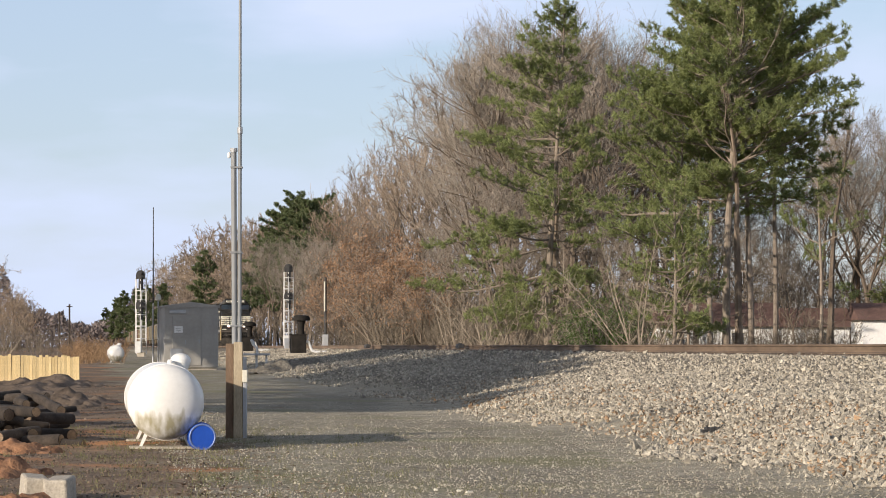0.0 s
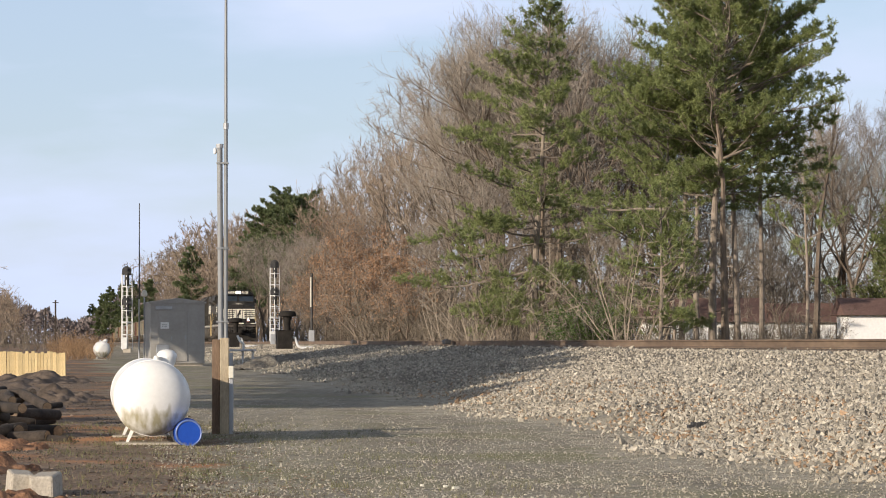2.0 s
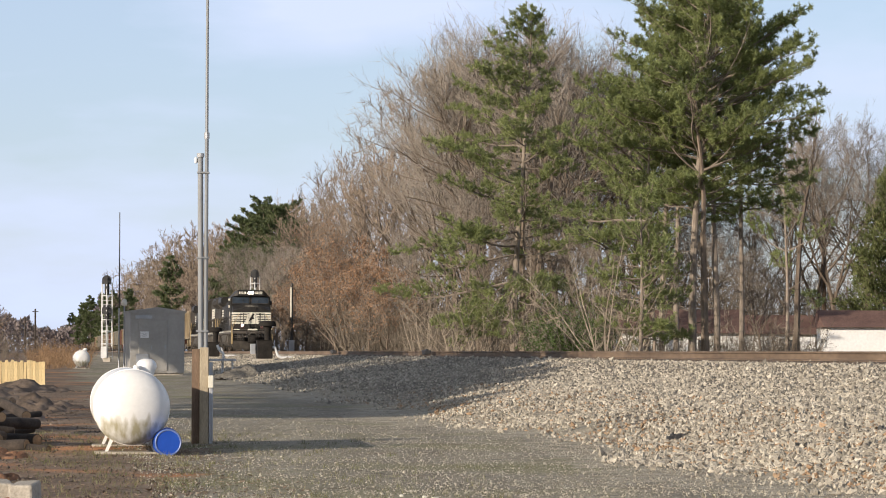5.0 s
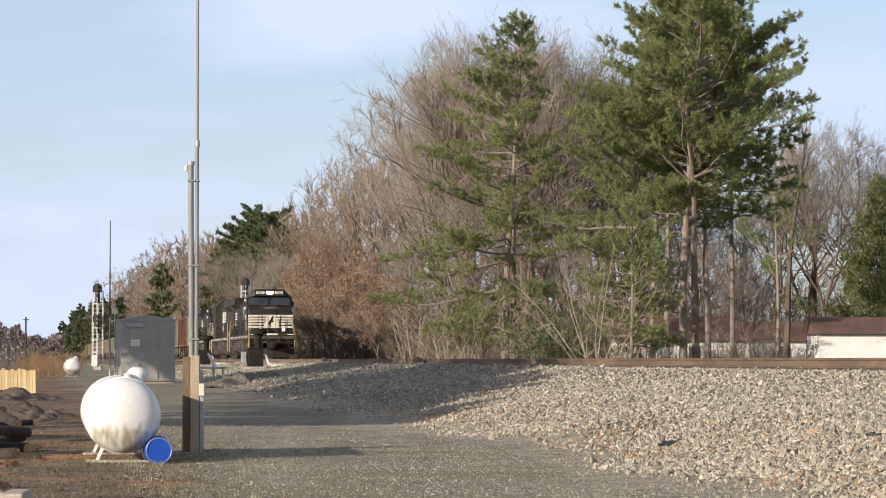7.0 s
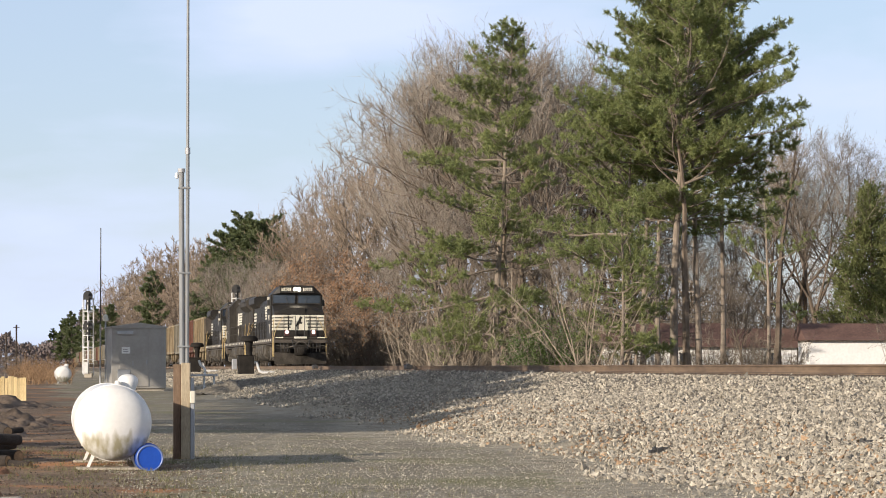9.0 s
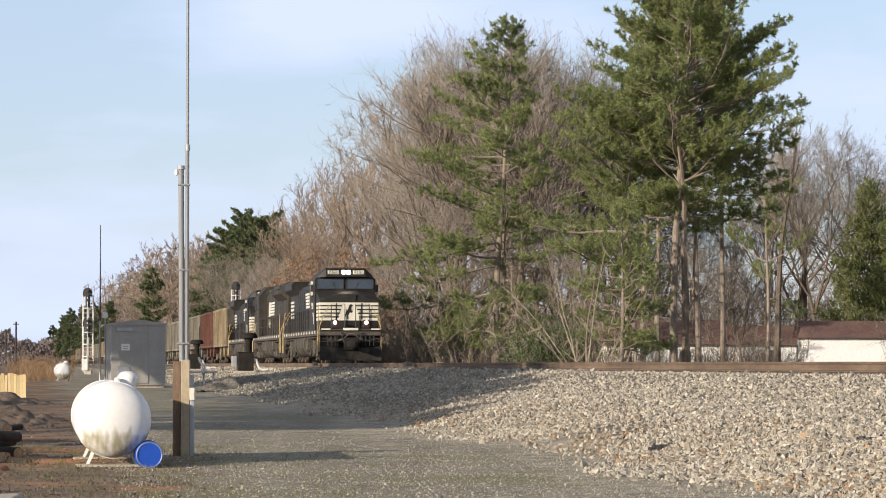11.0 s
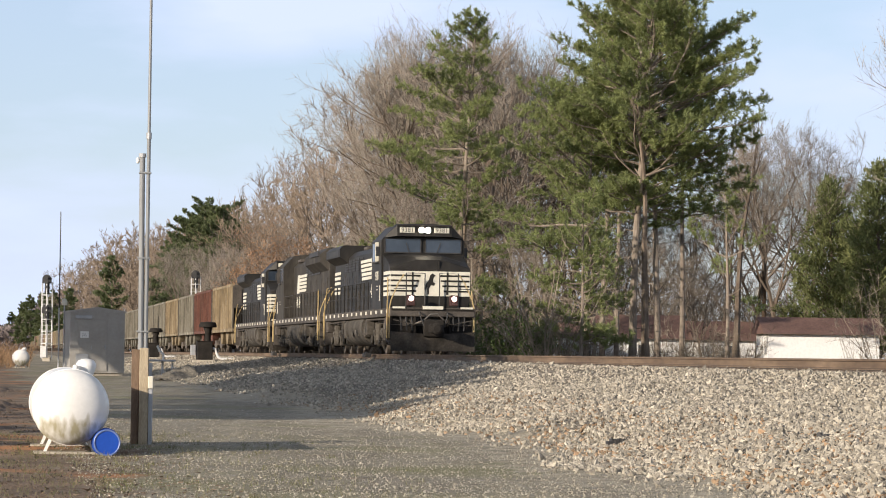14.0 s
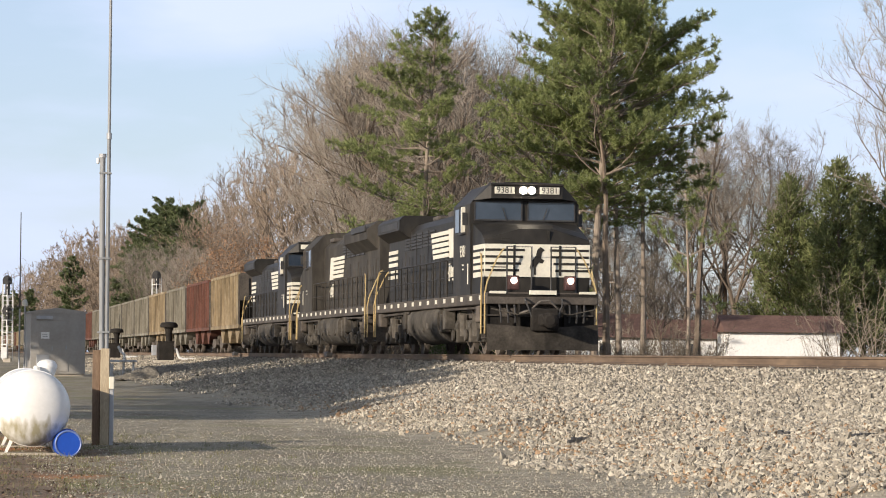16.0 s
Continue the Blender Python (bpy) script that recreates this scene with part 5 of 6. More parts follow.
def nose_livery(lo):
    """White panel with black bars, and a plain rearing shape in the middle."""
    pan = part("nose_panel", Shape().box(-1.53, -1.485, -1.425, 1.425, 2.06, 2.93, 0.005), M["white"], lo, "white nose panel with black bars")
    for y in (-1, 1):
        for i in range(4):
            a, b = sorted((y * (0.34 + 0.05 * (3 - i)), y * 1.40))
            part("nose_bar", Shape().box(-1.488, -1.476, a, b, 2.20 + i * 0.18, 2.265 + i * 0.18), M["black"], pan)
        part("nose_bar", Shape().box(-1.488, -1.470, y * 0.62 - 0.03, y * 0.62 + 0.03, 2.1, 2.9), M["black"], pan)
        part("flank_panel", Shape().box(-3.2, -1.5, y * 1.425 - 0.008, y * 1.425 + 0.008, 2.06, 2.93), M["white"], lo, "white side of the nose panel")
        for i in range(4):
            part("nose_bar", Shape().box(-3.2, -1.5, y * 1.437 - 0.006, y * 1.437 + 0.006, 2.20 + i * 0.18, 2.265 + i * 0.18), M["black"], lo)
    horse = [(-0.10, 2.12), (-0.04, 2.12), (-0.05, 2.32), (0.05, 2.45), (0.16, 2.42), (0.22, 2.5), (0.12, 2.56), (0.15, 2.72), (0.24, 2.78), (0.10, 2.86),
             (0.0, 2.78), (-0.05, 2.62), (-0.16, 2.5), (-0.24, 2.3), (-0.2, 2.24), (-0.12, 2.36)]
    part("nose_mark", Shape().prism([(p[0] * 0.85, p[1]) for p in horse], "x", -1.486, -1.474), M["black"], pan, "black rearing mark")


def hopper_car(mat, label):
    """A coal hopper: ribbed sides, sloped ends, hopper bays and two trucks.  Front coupler at x 0."""
    ca = thing("hopper_car", pose(0, 0, 0), label, "hopper car", "coal hoppers of the train")
    L = 16.2
    out = [(-1.0, 3.85), (-1.0, 1.3), (-L + 1.0, 1.3), (-L + 1.0, 3.85)]
    for y in (-1, 1):
        part("side_sheet", Shape().prism(out, "y", y * 1.44 - 0.02, y * 1.44 + 0.02), mat, ca)
        part("side_sill", Shape().prism([(-0.5, 1.2), (-0.5, 1.38), (-L + 0.5, 1.38), (-L + 0.5, 1.2)], "y", y * 1.46 - 0.06, y * 1.46 + 0.06), mat, ca)
        part("top_rail", Shape().prism([(-0.95, 3.78), (-0.95, 3.92), (-L + 0.95, 3.92), (-L + 0.95, 3.78)], "y", y * 1.48 - 0.08, y * 1.48 + 0.08), mat, ca)
    for x, q in ((-1.0, 1), (-L + 1.0, -1)):
        en = Shape().box(x - 0.03, x + 0.03, -1.42, 1.42, 2.55, 3.88)
        en.add([(x, -1.42, 2.6), (x, 1.42, 2.6), (x - q * 1.6, 1.42, 1.25), (x - q * 1.6, -1.42, 1.25)], [(0, 1, 2, 3)])
        # coloured dark to hold the shade of the gap between cars
        part("end_sheet", en, M["grime_shade"], ca, "sloping end sheet with the gap's shade in its dark colour")
    for c in (-4.2, -8.1, -12.0):
        part("hopper_bay", Shape().prism([(c - 1.3, 1.25), (c + 1.3, 1.25), (c + 0.35, 0.5), (c - 0.35, 0.5)], "y", -1.2, 1.2), mat, ca)
    for y in (-1, 1):
        for i in range(14):
            x = -1.07 - i * (L - 2.14) / 13
            z = 1.38
            part("rib", Shape().box(x - 0.07, x + 0.07, min(y * 1.46, y * 1.57), max(y * 1.46, y * 1.57), z, 3.8), mat, ca)
    part("coal_load", COAL, None, ca, "heaped black coal")
    s = Shape().box(-L + 0.1, -0.1, -0.25, 0.25, 0.85, 1.15)
    for x in (0, -L):
        s.box(x - 0.3, x + 0.3, -0.16, 0.16, 0.74, 1.02, 0.03)
    part("centre_sill", s, M["truck"], ca)
    for c in (-2.1, -L + 2.1):
        t = Shape()
        for y in (-1.0, 1.0):
            t.prism([(c - 1.2, 0.45), (c - 0.55, 0.75), (c + 0.55, 0.75), (c + 1.2, 0.45), (c + 1.0, 0.36), (c + 0.45, 0.25), (c - 0.45, 0.25), (c - 1.0, 0.36)], "y", y - 0.08, y + 0.08)
        t.box(c - 0.2, c + 0.2, -1.0, 1.0, 0.42, 0.62)
        tk = part("truck_frame", t, M["truck"], ca)
        for a in (-0.89, 0.89):
            part("wheelset", CAR_WHEELSET, None, tk, m=pose(c + a, 0, 0.46))
    for x in (-0.36, -L + 0.36):
        lad = Shape()
        for z in range(6):
            lad.box(x - 0.22, x + 0.22, -1.53, -1.5, 1.4 + z * 0.4, 1.43 + z * 0.4)
        lad.box(x - 0.22, x - 0.18, -1.53, -1.49, 1.2, 3.8).box(x + 0.18, x + 0.22, -1.53, -1.49, 1.2, 3.8)
        # dark like the end sheet, the gap's shade in its colour
        part("ladder", lad, M["grime_shade"], ca)
    return ca


def wheelset_mesh(r, name):
    s = Shape()
    prof = [(0.05, -0.06), (r - 0.12, -0.05), (r - 0.1, -0.07), (r, -0.065), (r + 0.025, 0.05), (r + 0.02, 0.075), (r - 0.1, 0.075), (r - 0.13, 0.03), (0.05, 0.06)]
    for y in (-1, 1):
        s.lathe([(a, b * -y) for a, b in prof], 22 if r > 0.5 else 12, (0, y * 0.75, 0), "y")
    s.tube([(0, -1.02, 0), (0, 1.02, 0)], 0.09, 8)
    for y in (-1, 1):      # bearing cap bolts, so that the turning shows
        for k in range(3):
            a = k * 2.094
            s.box(math.cos(a) * 0.2 - 0.04, math.cos(a) * 0.2 + 0.04, y * 0.84 - 0.02, y * 0.84 + 0.02, math.sin(a) * 0.2 - 0.04, math.sin(a) * 0.2 + 0.04)
    return s.mesh(name, M["truck"], True)


M["sooty"] = material("sooty_black", [(0.012, 0.011, 0.010), (0.032, 0.028, 0.024)], 2.0, 0.85, bump=0.15, spec=0.2)
M["plough"] = material("dusty_plough", [(0.02, 0.018, 0.015), (0.042, 0.037, 0.031), (0.07, 0.061, 0.051)], 1.8, 0.9, bump=0.15, spec=0.15)
M["hose"] = material("dusty_hose", [(0.06, 0.053, 0.046), (0.15, 0.135, 0.115)], 5.0, 0.8)
M["red_box"] = material("dull_red_paint", [(0.03, 0.012, 0.011), (0.06, 0.02, 0.018)], 4.0, 0.7)
M["red_lens"] = material("red_lens", [(0.28, 0.03, 0.025), (0.36, 0.05, 0.04)], 5.0, 0.4)
M["dust"] = material("dusty_running_gear", [(0.04, 0.036, 0.03), (0.075, 0.067, 0.056), (0.13, 0.116, 0.098)], 1.1, 0.9, bump=0.15, spec=0.2)
M["head_glow"] = glow("headlamp_glow", (1.0, 0.86, 0.66), 45.0)
M["ditch_glow"] = glow("ditch_lamp_glow", (1.0, 0.88, 0.74), 40.0)
M["coal"] = material("coal", [(0.012, 0.012, 0.013), (0.04, 0.04, 0.042)], 8.0, 0.6, bump=0.6)


def car_paint(name, colors, per):
    """Weathered car sides: blotched paint, soot streaks running down from the top, rust at the sill."""
    mat = material(name, colors, 0.6, 0.85, stretch=(1.2, 1, 0.5), per=per, spread=(0.25, 0.7), spec=0.2)
    nt, ln = mat.node_tree.nodes, mat.node_tree.links
    bs = nt["Principled BSDF"]
    src = bs.inputs["Base Color"].links[0].from_socket
    co = nt.new("ShaderNodeTexCoord")
    mp = nt.new("ShaderNodeMapping")
    mp.inputs["Scale"].default_value = (1.6, 1.0, 0.12)
    ln.new(co.outputs["Object"], mp.inputs[0])
    no = nt.new("ShaderNodeTexNoise")
    no.inputs["Scale"].default_value, no.inputs["Detail"].default_value = 1.6, 5.0
    ln.new(mp.outputs[0], no.inputs["Vector"])
    mr = nt.new("ShaderNodeMapRange")
    mr.inputs["From Min"].default_value, mr.inputs["From Max"].default_value = 0.50, 0.70
    mr.inputs["To Max"].default_value = 0.75
    ln.new(no.outputs[0], mr.inputs["Value"])
    mx = nt.new("ShaderNodeMixRGB")
    mx.inputs[2].default_value = (0.055, 0.042, 0.032, 1)
    ln.new(mr.outputs[0], mx.inputs[0])
    ln.new(src, mx.inputs[1])
    ln.new(mx.outputs[0], bs.inputs["Base Color"])
    return mat


CAR_PAINT = [
    car_paint("car_grey_tan", [(0.13, 0.118, 0.09), (0.20, 0.185, 0.147), (0.28, 0.26, 0.21)], 0.12),
    car_paint("car_red_brown", [(0.085, 0.04, 0.03), (0.13, 0.06, 0.045), (0.17, 0.08, 0.06)], 0.1),
    car_paint("car_ochre", [(0.13, 0.10, 0.062), (0.25, 0.195, 0.12), (0.36, 0.305, 0.215)], 0.1),
    car_paint("car_grey", [(0.11, 0.10, 0.08), (0.185, 0.17, 0.135), (0.25, 0.23, 0.185)], 0.12),
]
WHEELS = []
WHEELSET = wheelset_mesh(0.53, "wheelset")
CAR_WHEELSET = wheelset_mesh(0.46, "wheelset")


def coal_mesh():
    xs, ys = np.linspace(-15.1, -1.1, 31), np.linspace(-1.4, 1.4, 7)
    X, Y = np.meshgrid(xs, ys)
    rg = np.random.default_rng(5)
    Z = 3.62 + 0.35 * np.cos(Y * 1.05) * np.clip(np.minimum(-1.0 - X, X + 15.2) / 2, 0, 1) + rg.normal(0, 0.05, X.shape)
    i = np.arange(X.size).reshape(X.shape)
    f = np.stack([i[:-1, :-1], i[:-1, 1:], i[1:, 1:], i[1:, :-1]], -1).reshape(-1, 4)
    return quick_mesh("coal_load", np.stack([X, Y, Z], -1).reshape(-1, 3), f, M["coal"])


COAL = coal_mesh()
TRAIN = []   # thing, metres behind the leading coupler, turned round


def build_train():
    a = loco_shell(True, False)
    b = loco_shell(False, True)
    c = loco_shell(False, False)
    TRAIN.extend([(a, 0.0, False), (b, 44.6, True), (c, 44.6, False)])
    words = ["weathered grey-tan steel coal hopper", "red-brown steel coal hopper", "rust-stained ochre steel coal hopper", "dull grey steel coal hopper"]
    first = [hopper_car(m, w) for m, w in zip(CAR_PAINT, words)]
    order = [2, 1, 0, 2, 0, 3, 0, 3, 3, 1, 0, 3, 2, 0, 3]
    used = set()
    for i in range(54):
        k = order[i] if i < len(order) else (i * 7 + i // 3) % 4
        ob = first[k] if k not in used else copy_thing(first[k], pose(0, 0, 0))
        used.add(k)
        TRAIN.append((ob, 67.2 + 16.2 * i, False))


def lead_at(t):
    """Metres from the eye, along the line, of the leading coupler."""
    return 296.85 - 14.9306 * t + 0.10613 * t * t - 0.002125 * t ** 3


def motions():
    times = [i * 0.5 for i in range(33)]
    for ob, back, turned in TRAIN:
        rows = []
        for t in times:
            p = along(lead_at(t) + back, LINE, RAIL_Z)
            rows.append((t, pose(p.x, p.y, p.z, 0, 0, math.degrees(AZ) - 90 + (180 if turned else 0))))
        walk(ob, rows)
    start = lead_at(0)
    for ob in WHEELS:
        loc = ob.matrix_basis.translation.copy()
        back = ob.parent.parent is TRAIN[1][0]
        rows = []
        for i in range(481):
            t = i / 30
            a = (start - lead_at(t)) / 0.53 * (-1 if back else 1)
            rows.append((t, Matrix.Translation(loc) @ Matrix.Rotation(a, 4, "Y")))
        walk(ob, rows)


# ---- yard things ----
def propane_tank(m, label, r=0.44, length=3.4):
    """A white pressure tank with domed ends, lying along local y, on two saddles; its dome cover on top."""
    tk = thing("propane_tank", m, label, "propane tank", "white tanks")
    zc = r + 0.115
    prof = []
    for k in range(11):
        a = math.pi / 2 * k / 10
        prof.append((max(0.01, r * math.sin(a)), -0.62 * r * math.cos(a)))
    prof += [(r, length)] + [(max(0.01, r * math.cos(math.pi / 2 * k / 8)), length + 0.62 * r * math.sin(math.pi / 2 * k / 8)) for k in range(1, 9)]
    part("shell", Shape().lathe(prof, 40, (0, 0, zc), "y"), M["tank_paint"], tk, shade=True)
    for y in (0.0, length):
        part("weld_seam", Shape().lathe([(r - 0.01, y - 0.02), (r + 0.006, y - 0.015), (r + 0.006, y + 0.015), (r - 0.01, y + 0.02)], 40, (0, 0, zc), "y"), M["tank_paint"], tk, shade=True)
    dome = Shape().lathe([(0.085, r - 0.06), (0.105, r + 0.0), (0.122, r + 0.045), (0.118, r + 0.085), (0.09, r + 0.12), (0.05, r + 0.138), (0.01, r + 0.142)], 20, (0.19, 0.7, zc - 0.02), "z")
    part("dome_cover", dome, M["tank"], tk, shade=True)
    part("valve", Shape().box(0.03, 0.09, 0.5, 0.6, zc + r - 0.03, zc + r + 0.05, 0.02), M["tank"], tk)
    for y in (0.35, length - 0.35):
        for q in (-1, 1):
            part("leg", Shape().prism([(q * 0.30, 0.03), (q * 0.265, 0.03), (q * 0.20, 0.17), (q * 0.235, 0.19)], "y", y - 0.05, y + 0.05), M["tank"], tk)
        part("footing", Shape().box(-0.42, 0.42, y - 0.2, y + 0.2, -0.1, 0.03, 0.01), M["concrete"], tk, "rough concrete block")
    return tk


def tank_paint():
    """White paint, streaked with mildew towards the belly."""
    mat = material("tank_paint", [(0.76, 0.75, 0.71), (0.85, 0.84, 0.81)], 2.0, 0.35, grain=0.03)
    nt, ln = mat.node_tree.nodes, mat.node_tree.links
    bs = nt["Principled BSDF"]
    src = bs.inputs["Base Color"].links[0].from_socket
    co = nt.new("ShaderNodeTexCoord")
    mp = nt.new("ShaderNodeMapping")
    mp.inputs["Scale"].default_value = (1, 0.6, 0.35)
    ln.new(co.outputs["Object"], mp.inputs[0])
    no = nt.new("ShaderNodeTexNoise")
    no.inputs["Scale"].default_value, no.inputs["Detail"].default_value = 9.0, 8.0
    ln.new(mp.outputs[0], no.inputs["Vector"])
    sx = nt.new("ShaderNodeSeparateXYZ")
    ln.new(co.outputs["Object"], sx.inputs[0])
    mr = nt.new("ShaderNodeMapRange")
    mr.inputs["From Min"].default_value, mr.inputs["From Max"].default_value = 0.56, 0.36
    mr.inputs["To Min"].default_value, mr.inputs["To Max"].default_value = -0.25, 0.14
    ln.new(sx.outputs[2], mr.inputs["Value"])
    ad = nt.new("ShaderNodeMath")
    ad.operation = "ADD"
    ln.new(no.outputs[0], ad.inputs[0])
    ln.new(mr.outputs[0], ad.inputs[1])
    rp = nt.new("ShaderNodeMapRange")
    rp.inputs["From Min"].default_value, rp.inputs["From Max"].default_value = 0.5, 0.75
    ln.new(ad.outputs[0], rp.inputs["Value"])
    mx = nt.new("ShaderNodeMixRGB")
    mx.inputs[2].default_value = (0.38, 0.345, 0.225, 1)
    ln.new(rp.outputs[0], mx.inputs[0])
    ln.new(src, mx.inputs[1])
    ln.new(mx.outputs[0], bs.inputs["Base Color"])
    return mat


M["tank_paint"] = tank_paint()


M["pipe"] = material("dull_galvanised_pipe", [(0.20, 0.21, 0.215), (0.30, 0.31, 0.315)], 2.0, 0.6, 0.2, grain=0.06, stretch=(3, 3, 0.4))


def antenna_post(m):
    a = thing("antenna_mast", m, "tall grey antenna mast strapped to wooden posts", "antenna mast")
    part("post", Shape().box(-0.135, -0.035, 0.02, 0.15, -0.2, 1.22, 0.008), M["old_wood"], a, "dark weathered wooden post")
    part("post", Shape().box(-0.030, 0.085, -0.03, 0.09, -0.2, 1.24, 0.008), M["wood"], a, "pale treated wooden post")
    part("post", Shape().box(0.09, 0.14, -0.02, 0.06, -0.2, 0.86, 0.006), M["galv"], a, "steel channel")
    part("meter_box", Shape().box(0.085, 0.15, -0.06, -0.01, 0.72, 0.88, 0.008), M["white"], a, "small white box")
    part("lower_pipe", Shape().tube([(-0.02, 0.13, 0.0), (-0.045, 0.13, 3.7)], 0.036, 12), M["pipe"], a)
    part("pipe_cap", Shape().tube([(-0.045, 0.13, 3.7), (-0.045, 0.13, 3.75)], 0.048, 12), M["galv"], a)
    part("upper_pipe", Shape().tube([(0.035, 0.13, 0.0), (0.035, 0.13, 3.98)], 0.026, 10), M["pipe"], a)
    part("coupling", Shape().tube([(0.035, 0.13, 3.94), (0.035, 0.13, 4.02)], 0.036, 10), M["galv"], a)
    part("whip", Shape().tube([(0.035, 0.13, 4.0), (0.035, 0.13, 7.2)], [0.021, 0.016], 8), M["pipe"], a)
    part("insulator", Shape().lathe([(0.01, 3.62), (0.022, 3.63), (0.026, 3.66), (0.02, 3.69), (0.01, 3.70)], 10, (-0.105, 0.13, 0)), M["house"], a, "small white insulator", shade=True)
    part("arm", Shape().tube([(0.035, 0.13, 6.06), (0.20, 0.13, 6.06)], 0.012, 6), M["pipe"], a)
    ant = part("antenna_boom", Shape().tube([(0.2, 0.13, 6.14), (0.44, 0.13, 6.14)], 0.012, 6), M["dark"], a, "dark antenna boom")
    for x in (0.2, 0.42):
        part("antenna_element", Shape().tube([(x, 0.13, 6.02), (x, 0.13, 6.5)], 0.018, 8), M["house"], ant, "white antenna element")
    for z in (1.45, 2.4, 3.5):
        part("strap", Shape().box(-0.085, 0.07, 0.085, 0.175, z - 0.012, z + 0.012, 0.004), M["pipe"], a)
    return a


def bucket(m):
    b = thing("bucket", m, "blue plastic bucket lying on its side", "bucket")
    part("body", Shape().lathe([(0.02, 0.0), (0.138, 0.0), (0.145, 0.02), (0.155, 0.36), (0.165, 0.37)], 28, (0, 0, 0.155), "y"), M["blue"], b, shade=True)
    part("rim", Shape().tube([(math.cos(k * 0.2244) * 0.145, 0.0, 0.155 + math.sin(k * 0.2244) * 0.145) for k in range(29)], 0.012, 6), M["blue_rim"], b, shade=True)
    return b


M["blue_rim"] = material("pale_blue_plastic", [(0.10, 0.16, 0.36), (0.16, 0.22, 0.42)], 4.0, 0.45)


def bungalow(m):
    """Sheet-metal signal equipment house; its front at local y 0, facing -y."""
    b = thing("equipment_house", m, "grey sheet-metal signal equipment house with a low roof", "equipment house")
    w, dp, h = 2.32, 2.4, 2.68
    part("wall", Shape().box(-w / 2, w / 2, 0, dp, 0.12, h, 0.0), M["alu"], b)
    part("roof", Shape().prism([(-w / 2 - 0.06, h), (w / 2 + 0.06, h), (w / 2 + 0.06, h + 0.07), (0, h + 0.24), (-w / 2 - 0.06, h + 0.07)], "y", -0.06, dp + 0.06), M["alu"], b)
    dr = part("door", Shape().box(-0.82, 0.42, -0.035, -0.003, 0.2, 2.35, 0.01), M["alu"], b)
    part("door_handle", Shape().box(0.30, 0.36, -0.08, -0.035, 1.15, 1.32, 0.01), M["galv"], dr)
    part("door_handle", Shape().box(-0.28, -0.24, -0.06, -0.035, 1.1, 1.28, 0.008), M["galv"], dr)
    part("sign", Shape().box(-0.74, -0.38, -0.05, -0.036, 1.60, 1.88, 0.003), M["house"], b, "small white notice")
    for i in range(2):
        part("sign_bar", Shape().box(-0.68, -0.46, -0.056, -0.051, 1.68 + i * 0.08, 1.694 + i * 0.08), M["dark"], b)
    part("vent", Shape().box(-0.92, -0.38, -0.07, -0.036, 0.3, 0.92, 0.01), M["galv"], b, "louvred vent")
    part("hood", Shape().box(-0.95, -0.25, -0.1, -0.003, 2.42, 2.56, 0.01), M["galv"], b)
    part("base", Shape().box(-w / 2 + 0.05, w / 2 - 0.05, 0.1, dp - 0.1, -0.3, 0.12), M["concrete"], b)
    return b


# galvanised steel lightened to its sunlit tone; also for naturally pale fittings
M["bright"] = material("sunlit_pale_metal", [(0.58, 0.58, 0.57), (0.72, 0.72, 0.70)], 3.0, 0.5, grain=0.05)


def signal_mast(m, name_label, high=7.0):
    """Colour-light signal: mast with ladder and cage hoops, stacked heads under a dark round hood."""
    s = thing("railway_signal", m, name_label, "railway signal", "signals of the line")
    part("mast", Shape().tube([(0, 0, 0), (0, 0, high - 0.5)], 0.07, 10), M["bright"], s)
    part("base", Shape().box(-0.3, 0.3, -0.3, 0.3, -0.3, 0.35, 0.03), M["concrete"], s)
    part("relay_box", Shape().box(-0.45, 0.02, -0.42, -0.08, 0.3, 1.2, 0.02), M["bright"], s)
    lad = part("ladder", Shape().box(0.36, 0.41, 0.2, 0.25, 0.2, high - 0.7).box(-0.41, -0.36, 0.2, 0.25, 0.2, high - 0.7), M["bright"], s)
    for i in range(18):
        part("rung", Shape().box(-0.38, 0.38, 0.21, 0.24, 0.4 + i * 0.34, 0.43 + i * 0.34), M["bright"], lad)
    for i in range(6):
        z = 1.4 + i * 0.95
        part("cage_hoop", Shape().tube([(0.38, 0.2, z), (0.40, -0.35, z), (0, -0.66, z), (-0.40, -0.35, z), (-0.38, 0.2, z)], 0.04, 6), M["bright"], s)
    for x in (-0.40, 0.0, 0.40):
        part("cage_bar", Shape().tube([(x, -0.36 if x else -0.66, 1.2), (x, -0.36 if x else -0.66, high - 0.85)], 0.04, 6), M["bright"], s)
    for zc in (high - 0.55, high - 2.9):
        back = Shape().prism([(0.37 * math.cos(a), zc + (0.4 * math.sin(a) if math.sin(a) > 0 else -0.3)) for a in np.linspace(-0.2, math.pi + 0.2, 18)], "y", -0.62, -0.57)
        hd = part("signal_head", back, M["dark"], s, "black backing board")
        part("head_box", Shape().box(-0.17, 0.17, -0.56, -0.12, zc - 1.15, zc + 0.25, 0.04), M["dark"], hd)
        for k in range(3):
            part("visor", Shape().lathe([(0.10, -0.85), (0.115, -0.85), (0.115, -0.57), (0.10, -0.57)], 14, (0, 0, zc + 0.15 - k * 0.36), "y"), M["dark"], hd)
    return s


